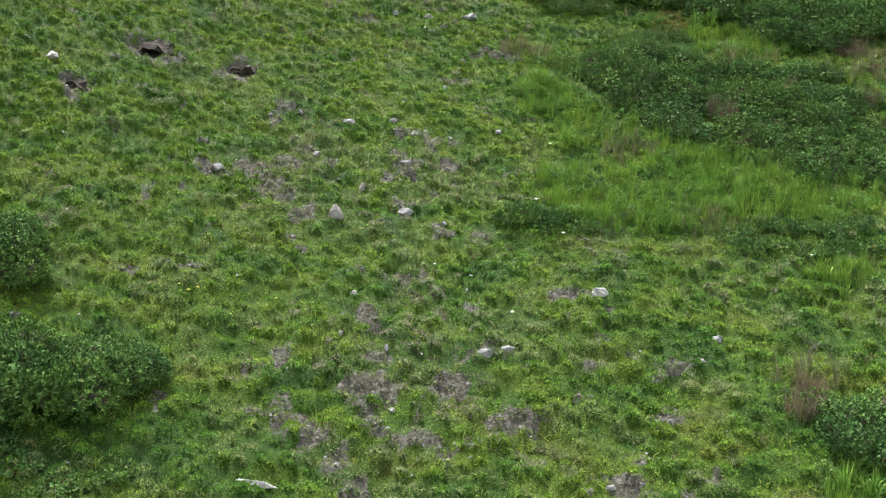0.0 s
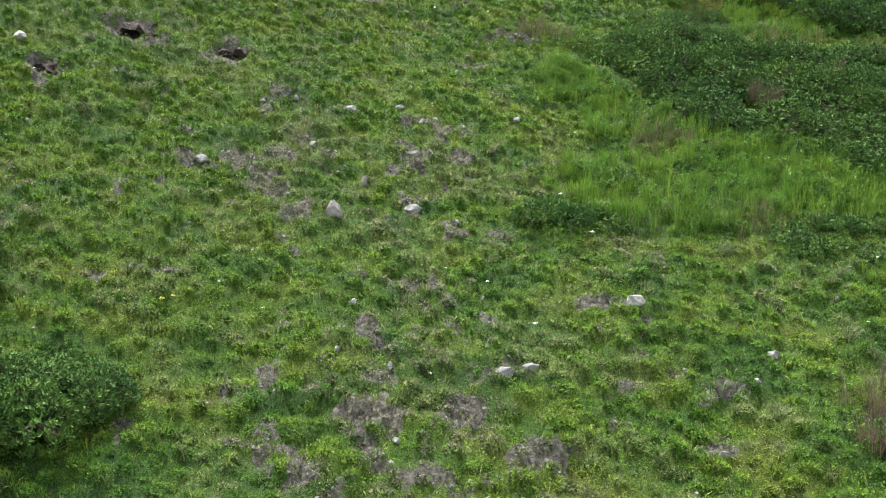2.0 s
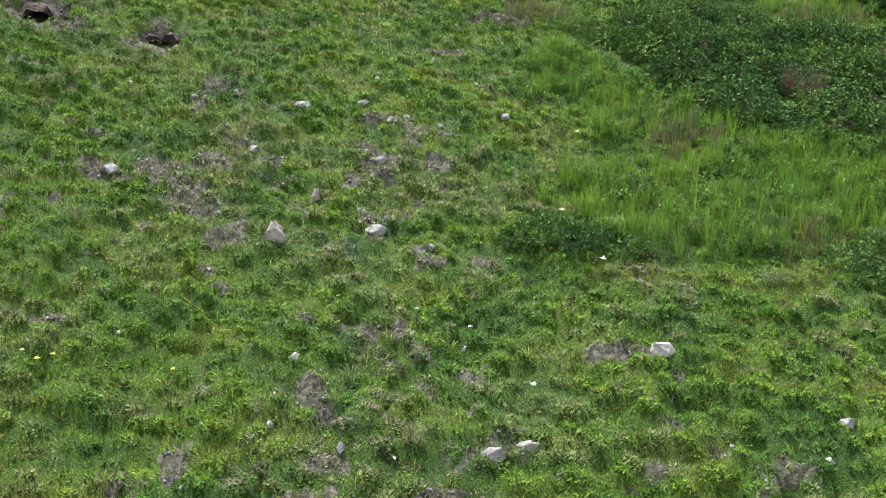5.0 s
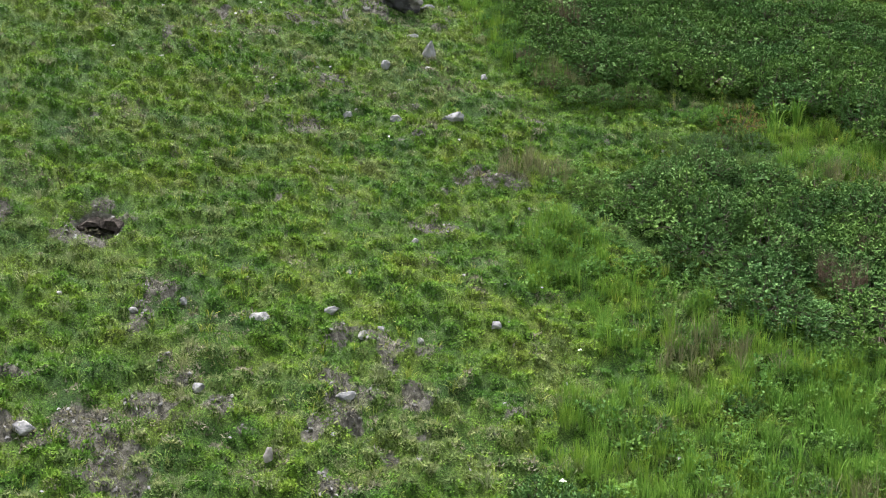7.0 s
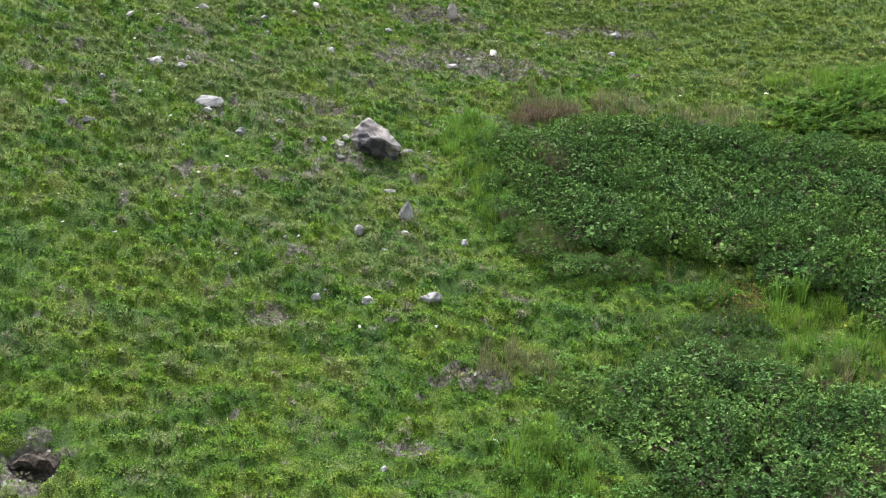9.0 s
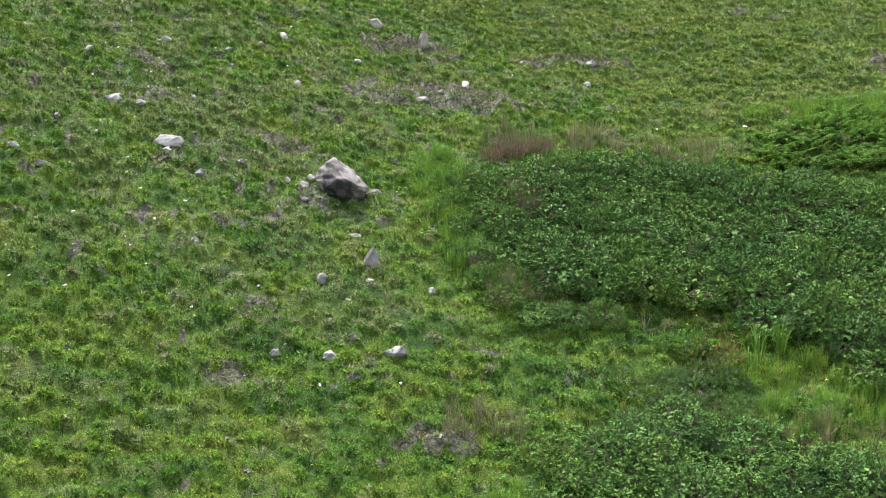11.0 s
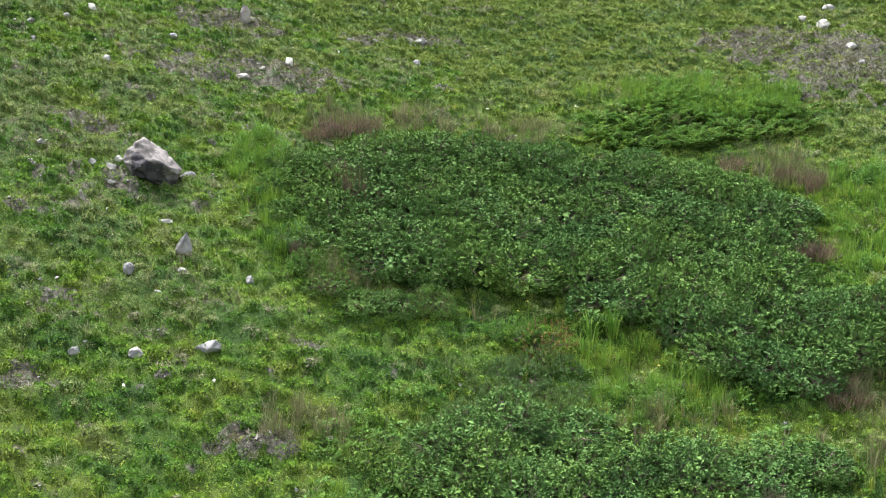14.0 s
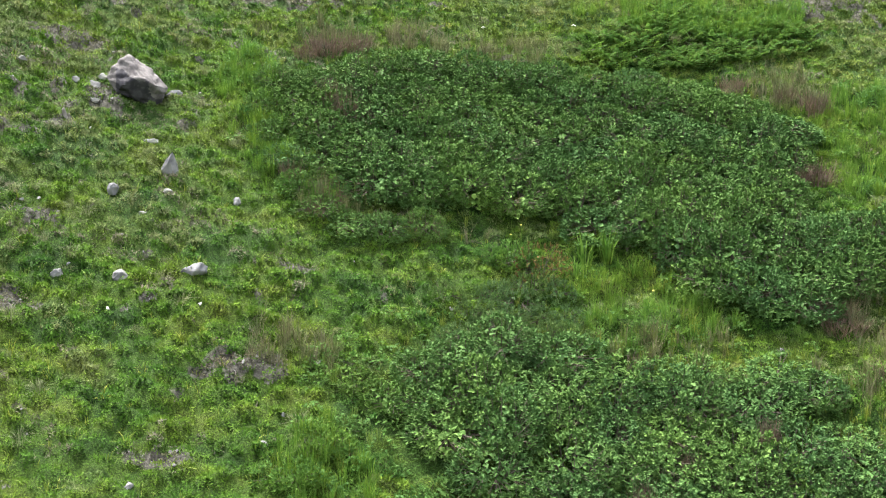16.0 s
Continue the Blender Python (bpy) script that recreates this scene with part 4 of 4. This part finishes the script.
# ---- stones ----
def gravel():
    """Small angular chips on the open soil."""
    shapes = []
    for k in range(8):
        corner = np.array([(1, 0, 0), (-1, 0, 0), (0, 1, 0), (0, -1, 0), (0, 0, 1), (0, 0, -0.6)]) * rng.uniform(0.5, 1.2, (6, 1)) + rng.normal(0, 0.25, (6, 3))
        shapes.append((corner * [0.036, 0.026, 0.017], np.array([(0, 2, 4), (2, 1, 4), (1, 3, 4), (3, 0, 4), (2, 0, 5), (1, 2, 5), (3, 1, 5), (0, 3, 5)])))
    x, y = spread(60.0)
    keep = (bareness(x, y) > 0.3) & (rng.rand(len(x)) < 0.4) & ~in_thicket(x, y)
    keep |= rng.rand(len(x)) < 0.002
    x, y = x[keep], y[keep]
    scatter("gravel", "small grey angular stone chips on worn soil", "gravel", shapes, CHIP_ROCK, x, y, rng.uniform(0.4, 1.35, len(x)) ** 1.5, rng, -0.01, 0.0)
    x, y = spread(0.3, [(-8.5, 43.0), (1.0, 43.0), (2.0, 50.0), (6.0, 61.0), (-8.0, 61.0), (-9.5, 54.0)])
    scatter("scattered_pebbles", "small pale stones scattered over the upper meadow", "pebbles", shapes, WHITE_ROCK, x, y, rng.uniform(0.7, 2.0, len(x)), rng, -0.10, 0.0)
    x, y = spread(0.1, [(-9.0, 22.0), (8.0, 22.0), (9.0, 31.0), (3.0, 38.0), (-12.0, 38.0), (-12.0, 32.0)])
    scatter("scattered_pebbles", "small pale stones scattered over the lower meadow", "pebbles", shapes, GREY_ROCK, x, y, rng.uniform(0.7, 1.8, len(x)), rng, -0.10, 0.0)


gravel()
ROCKS = {"g": (GREY_ROCK, "weathered grey limestone lying in the grass"), "w": (WHITE_ROCK, "pale whitish stone lying in the grass"),
         "t": (TAN_ROCK, "upright tan sandstone standing in the grass"), "b": (BLUE_ROCK, "blue-grey slate stone lying in the grass")}
stones_made = []


def rock_mesh(seed, size, corners, rough, peak=0.0):
    """A stone: the hull of a few corners, its edges worn, its faces roughened."""
    r = np.random.RandomState(seed)
    bm = bmesh.new()
    for k in range(corners):
        u, a = 1 - 2 * (k + 0.5) / corners, k * 2.39996
        p = np.array([math.cos(a) * math.sqrt(1 - u * u), math.sin(a) * math.sqrt(1 - u * u), u]) + r.normal(0, 0.24, 3)
        p = p / np.linalg.norm(p) * r.uniform(0.85, 1.12)
        bm.verts.new(p)
    hull = bmesh.ops.convex_hull(bm, input=bm.verts[:])
    bmesh.ops.delete(bm, geom=[g for g in hull["geom_interior"] if isinstance(g, bmesh.types.BMVert)], context="VERTS")
    bmesh.ops.bevel(bm, geom=bm.edges[:], offset=0.07, segments=1, affect="EDGES")
    bmesh.ops.triangulate(bm, faces=bm.faces[:])
    bmesh.ops.subdivide_edges(bm, edges=[e for e in bm.edges if e.calc_length() > 0.4], cuts=1)
    bmesh.ops.triangulate(bm, faces=bm.faces[:])
    off = Vector(r.uniform(0, 50, 3))
    for vert in bm.verts:
        p = vert.co.copy()
        p *= 1 + rough * noise.noise(p * 2.3 + off) + rough * 0.5 * noise.noise(p * 6 + off)
        p.x, p.y = p.x * (1 - peak * (0.5 + 0.55 * p.z)), p.y * (1 - peak * (0.5 + 0.55 * p.z))
        vert.co = Vector((p.x * size[0], p.y * size[1], p.z * size[2]))
    me = bpy.data.meshes.new("stone")
    bm.to_mesh(me)
    bm.free()
    return me


def stone(x, y, wide, high, tone, peak=0.0):
    """A stone bedded in the turf, lying with the slope, or standing upright where it has a peak."""
    k = len(stones_made)
    r = random.Random(500 + k)
    high = max(high, 0.06)
    if peak:
        size, lie, up = (wide * 0.58, wide * 0.4, high * 0.6), r.uniform(6, 14), high * 0.3
    else:
        size, lie, up = (wide * 0.6, high * 0.58 + 0.03, min(high, wide) * (0.42 if wide < 0.7 else 0.25) + 0.05), r.uniform(24, 44), 0.05 + 0.06 * high
    me = rock_mesh(500 + k, size, 14, 0.14, peak)
    me.materials.append(ROCKS[tone][0])
    ob = new("stone", me)
    ob.matrix_basis = pose(x, y, float(hillside(x, y)) + up + 0.07, lie, r.uniform(-12, 12), r.uniform(-30, 30))
    stones_made.append(ob)
    size = "small " if wide < 0.16 else "large " if wide > 0.5 else ""
    return tagged(ob, size + ROCKS[tone][1], "stone", "stones on the slope")


stone(-12.78, 35.54, 0.37, 0.24, 'g')
stone(-11.83, 35.29, 0.4, 0.27, 'w')
stone(-3.1, 35.95, 0.48, 0.31, 'g')
stone(-3.0, 31.23, 0.46, 0.52, 't', 0.3)
stone(-1.17, 31.94, 0.39, 0.24, 'g')
stone(-2.41, 32.81, 0.18, 0.3, 't', 0.3)
stone(-6.88, 29.83, 0.26, 0.13, 'w')
stone(-6.06, 30.14, 0.2, 0.1, 'g')
stone(-6.34, 32.55, 0.37, 0.22, 'g')
stone(-2.26, 28.37, 0.19, 0.13, 'w')
stone(3.74, 29.15, 0.44, 0.28, 'w')
stone(6.26, 27.74, 0.26, 0.21, 'g')
stone(5.75, 27.01, 0.18, 0.13, 'w')
stone(1.33, 27.01, 0.39, 0.13, 'g')
stone(0.81, 26.79, 0.33, 0.28, 'g')
stone(0.69, 28.12, 0.13, 0.08, 'w')
stone(-3.69, 22.83, 0.76, 0.17, 'g')
stone(-0.15, 31.54, 0.18, 0.15, 'g')
stone(1.49, 36.58, 0.24, 0.14, 'g')
stone(0.67, 44.37, 0.55, 0.38, 'g')
stone(-0.8, 44.11, 0.46, 0.29, 'g')
stone(-1.16, 25.05, 0.12, 0.07, 'w')
stone(-2.19, 23.62, 0.09, 0.07, 'w')
stone(-3.47, 25.85, 0.1, 0.15, 'g')
stone(-1.38, 26.72, 0.1, 0.15, 'g')
stone(-11.52, 33.04, 0.13, 0.08, 'w')
stone(-10.52, 32.22, 0.12, 0.08, 'w')
stone(4.76, 25.27, 0.24, 0.12, 'g')
stone(0.47, 24.06, 0.11, 0.07, 'w')
stone(8.72, 30.58, 0.12, 0.07, 'w')
stone(3.25, 23.59, 0.22, 0.11, 'g')
stone(-1.08, 35.88, 0.2, 0.14, 'w')
stone(-3.81, 33.97, 0.2, 0.16, 'g')
stone(-0.76, 36.18, 0.2, 0.1, 'g')
stone(-6.78, 35.66, 0.1, 0.06, 'w')
stone(-1.26, 34.37, 0.34, 0.18, 'g')
stone(-5.82, 29.65, 0.09, 0.07, 'w')
stone(0.45, 29.12, 0.07, 0.09, 'w')
stone(-4.54, 36.11, 0.12, 0.12, 'g')
stone(-3.44, 26.95, 0.14, 0.08, 'g')
stone(-2.44, 27.01, 0.09, 0.06, 'w')
stone(-5.4, 35.62, 0.24, 0.1, 'g')
stone(-0.77, 33.72, 0.11, 0.07, 'w')
stone(-8.76, 48.25, 0.45, 0.16, 'g')
stone(-9.67, 48.48, 0.48, 0.19, 'g')
stone(-3.89, 50.71, 0.24, 0.17, 'w')
stone(-4.46, 46.86, 0.21, 0.14, 'w')
stone(-0.5, 48.36, 0.39, 0.14, 'w')
stone(0.0, 47.38, 0.55, 0.62, 'g', 0.45)
stone(-1.23, 46.52, 0.24, 0.27, 'g')
stone(-0.01, 46.72, 0.21, 0.12, 'w')
stone(-2.06, 43.96, 0.25, 0.17, 'g')
stone(-3.47, 44.89, 0.12, 0.09, 'w')
stone(-2.86, 46.22, 0.14, 0.08, 'w')
stone(-2.56, 48.76, 0.13, 0.35, 't', 0.3)
stone(-1.77, 36.46, 0.31, 0.12, 'g')
stone(-6.99, 37.26, 0.09, 0.11, 'w')
stone(-1.5, 37.71, 0.11, 0.09, 'w')
stone(0.0, 36.02, 0.14, 0.08, 'w')
stone(2.05, 40.31, 0.17, 0.07, 'w')
stone(-7.9, 52.17, 0.56, 0.35, 'g')
stone(-7.14, 52.29, 0.35, 0.31, 'g')
stone(-7.06, 52.93, 0.21, 0.14, 'w')
stone(-5.97, 50.83, 0.92, 0.55, 'g')
stone(-5.94, 50.42, 0.3, 0.17, 'w')
stone(-7.37, 56.77, 0.39, 0.2, 'w')
stone(-3.69, 59.17, 0.33, 0.42, 'w')
stone(-9.27, 54.41, 0.3, 0.22, 'g')
stone(-7.91, 50.34, 0.13, 0.1, 'w')
stone(-9.09, 50.51, 0.2, 0.13, 'g')
stone(-4.86, 49.74, 0.26, 0.23, 'g')
stone(-2.82, 55.82, 0.27, 0.31, 'g')
stone(-5.8, 53.62, 0.14, 0.09, 'w')
stone(-7.83, 54.9, 0.11, 0.11, 'w')
stone(-5.33, 57.28, 0.24, 0.16, 'g')
stone(-11.28, 54.55, 0.56, 0.19, 'g')
stone(1.32, 60.8, 0.47, 0.84, 't', 0.3)
stone(-0.57, 62.2, 0.55, 0.63, 'g')
stone(2.77, 58.21, 0.31, 0.43, 'w')
stone(1.25, 56.73, 0.55, 0.24, 't')
stone(7.21, 61.47, 0.3, 0.17, 'w')
stone(7.64, 61.51, 0.51, 0.34, 'g')
stone(7.22, 59.29, 0.28, 0.28, 'g')
stone(4.94, 60.76, 0.45, 0.14, 'g')
stone(5.89, 61.02, 0.29, 0.17, 'w')
stone(-1.03, 58.56, 0.27, 0.23, 'g')
stone(-1.79, 44.3, 0.25, 0.07, 'g')
stone(-5.06, 56.26, 0.14, 0.13, 'g')
stone(-4.38, 58.24, 0.19, 0.15, 'w')
stone(22.49, 61.57, 0.39, 0.35, 'w')
stone(22.61, 64.0, 0.46, 0.21, 'w')
stone(22.89, 60.64, 0.56, 0.56, 'w')
stone(22.86, 58.49, 0.37, 0.41, 'w')
stone(23.9, 62.21, 0.58, 0.31, 'g')
stone(22.54, 57.19, 0.31, 0.24, 'g')
stone(-2.53, 50.42, 0.21, 0.15, 'w')
stone(-2.08, 50.22, 0.38, 0.26, 'g')
stone(-1.91, 50.74, 0.24, 0.24, 'w')
stone(-0.1, 50.56, 0.39, 0.18, 'g')
stone(-1.97, 49.61, 0.23, 0.07, 'w')
stone(-0.27, 55.78, 0.17, 0.1, 'w')
stone(1.91, 57.59, 0.18, 0.09, 'w')
stone(2.42, 41.02, 0.08, 0.08, 'w')
stone(-3.06, 45.71, 0.17, 0.07, 'w')
stone(6.05, 43.77, 0.15, 0.07, 'w')
stone(1.54, 46.68, 0.18, 0.18, 'g')
stone(-0.19, 39.25, 0.15, 0.11, 'g')
stone(-0.48, 45.89, 0.3, 0.1, 'g')

# The big boulder: a leaning weathered block, paler above, darker low on its front.
def boulder(x, y):
    corners = ((-0.2, 0.05, 0.66), (-0.62, 0.0, 0.40), (-0.8, 0.0, 0.08), (-0.5, -0.3, -0.34), (0.35, -0.28, -0.66), (0.62, -0.2, -0.58), (0.8, 0.0, -0.2), (0.36, 0.1, 0.34),
               (-0.38, -0.5, -0.12), (0.08, -0.56, 0.06), (0.5, -0.5, -0.12), (0.0, 0.6, 0.6), (-0.55, 0.5, 0.3), (0.62, 0.55, 0.0), (0.0, 0.5, -0.5), (0.68, -0.3, -0.36))
    bm = bmesh.new()
    for c in corners:
        bm.verts.new(c)
    hull = bmesh.ops.convex_hull(bm, input=bm.verts[:])
    bmesh.ops.delete(bm, geom=[g for g in hull["geom_interior"] if isinstance(g, bmesh.types.BMVert)], context="VERTS")
    bmesh.ops.subdivide_edges(bm, edges=bm.edges[:], cuts=9, use_grid_fill=True)
    bmesh.ops.triangulate(bm, faces=bm.faces[:])
    bm.normal_update()
    for vert in bm.verts:
        p = vert.co
        near, at = noise.voronoi(p * 2.1 + Vector((3, 8, 1)))
        block = noise.noise(at[0] * 3.3)
        crack = max(0.0, 1 - (near[1] - near[0]) / 0.12)
        vert.co = p + vert.normal * (0.065 * block + 0.016 * noise.noise(p * 11) - 0.05 * crack)
    bm.normal_update()
    for f in bm.faces:
        c = f.calc_center_median()
        rough = 0.16 * noise.noise(c * 2.7)
        low_front = -0.5 < c.x and c.z < 0.06 - 0.4 * c.x + rough and not (c.x > 0.32 and c.z > -0.42 + rough)
        f.smooth = True
        f.material_index = 1 if low_front and c.y < 0.25 else 0
    me = bpy.data.meshes.new("boulder")
    bm.to_mesh(me)
    bm.free()
    me.materials.append(BOULDER_TOP)
    me.materials.append(BOULDER_DARK)
    ob = new("boulder", me)
    ob.matrix_basis = pose(x, y, float(height(x, y)) + 0.42, 4, 0, 4)
    return tagged(ob, "big weathered grey boulder with a darker lower face", "boulder")


boulder(-1.0, 50.25)


def stick(x, y, long, turn, seed):
    r = np.random.RandomState(seed)
    v, t = [], []
    a, b, c = (0, 0, 0.02), (long * 0.45, 0.05, 0.10), (long, -0.02, 0.26)
    stem(v, t, a, b, 0.022, 0.018, r)
    stem(v, t, b, c, 0.018, 0.008, r)
    stem(v, t, b, (long * 0.6, 0.2, 0.2), 0.012, 0.005, r)
    ob = new("dead_stick", mesh_from("dead_stick", np.array(v), np.array(t), DRY))
    ob.matrix_basis = pose(x, y, float(height(x, y)), 0, 0, turn)
    return tagged(ob, "bleached dead stick lying on the grass", "stick", "dead sticks")


stick(-2.5, 48.7, 0.55, 100, 1)
stick(-9.6, 27.6, 0.5, -30, 2)


# ---- burrows dug into the slope, each under a lip of soil ----
def burrow(x, y, r, seed):
    rr = np.random.RandomState(seed)
    root = tagged(new("burrow"), "dark animal burrow dug into the grassy slope", "burrow", "burrows in the slope")
    root.location = (x, y - 0.1 * r, float(hillside(x, y - 1.3 * r)) + 0.12)
    v, t, n, m = [], [], 13, 6
    for layer, grow in ((0, 1.0), (1, 1.22)):
        for j in range(m):
            back = j / (m - 1)
            for i in range(n):
                a = math.pi * i / (n - 1)
                wob = 1 + 0.09 * rr.normal() * (0.4 + layer)
                shrink = (1 - 0.75 * back ** 2) if layer == 0 else 1 - 0.3 * back
                v.append((math.cos(a) * r * 1.15 * grow * shrink * wob, back * r * 1.5 + 0.05 * rr.normal(), math.sin(a) * r * 0.85 * grow * shrink * wob + 0.6 * r * 1.5 * back - 0.12))
    for layer in (0, 1):
        for j in range(m - 1):
            for i in range(n - 1):
                k = layer * n * m + j * n + i
                t += [(k, k + 1, k + n + 1), (k, k + n + 1, k + n)]
    for i in range(n - 1):
        k, o = i, n * m + i
        t += [(k, k + 1, o + 1), (k, o + 1, o)]
        k = (m - 1) * n + i
        t += [(k, k + 1, (m - 1) * n + n // 2)]
    part("lip", mesh_from("lip", np.array(v), np.array(t), SOIL), root, "overhanging lip of dark crumbling soil")


for k, (a, b, r0) in enumerate(BURROWS[:3]):
    burrow(a, b, r0, 700 + k)
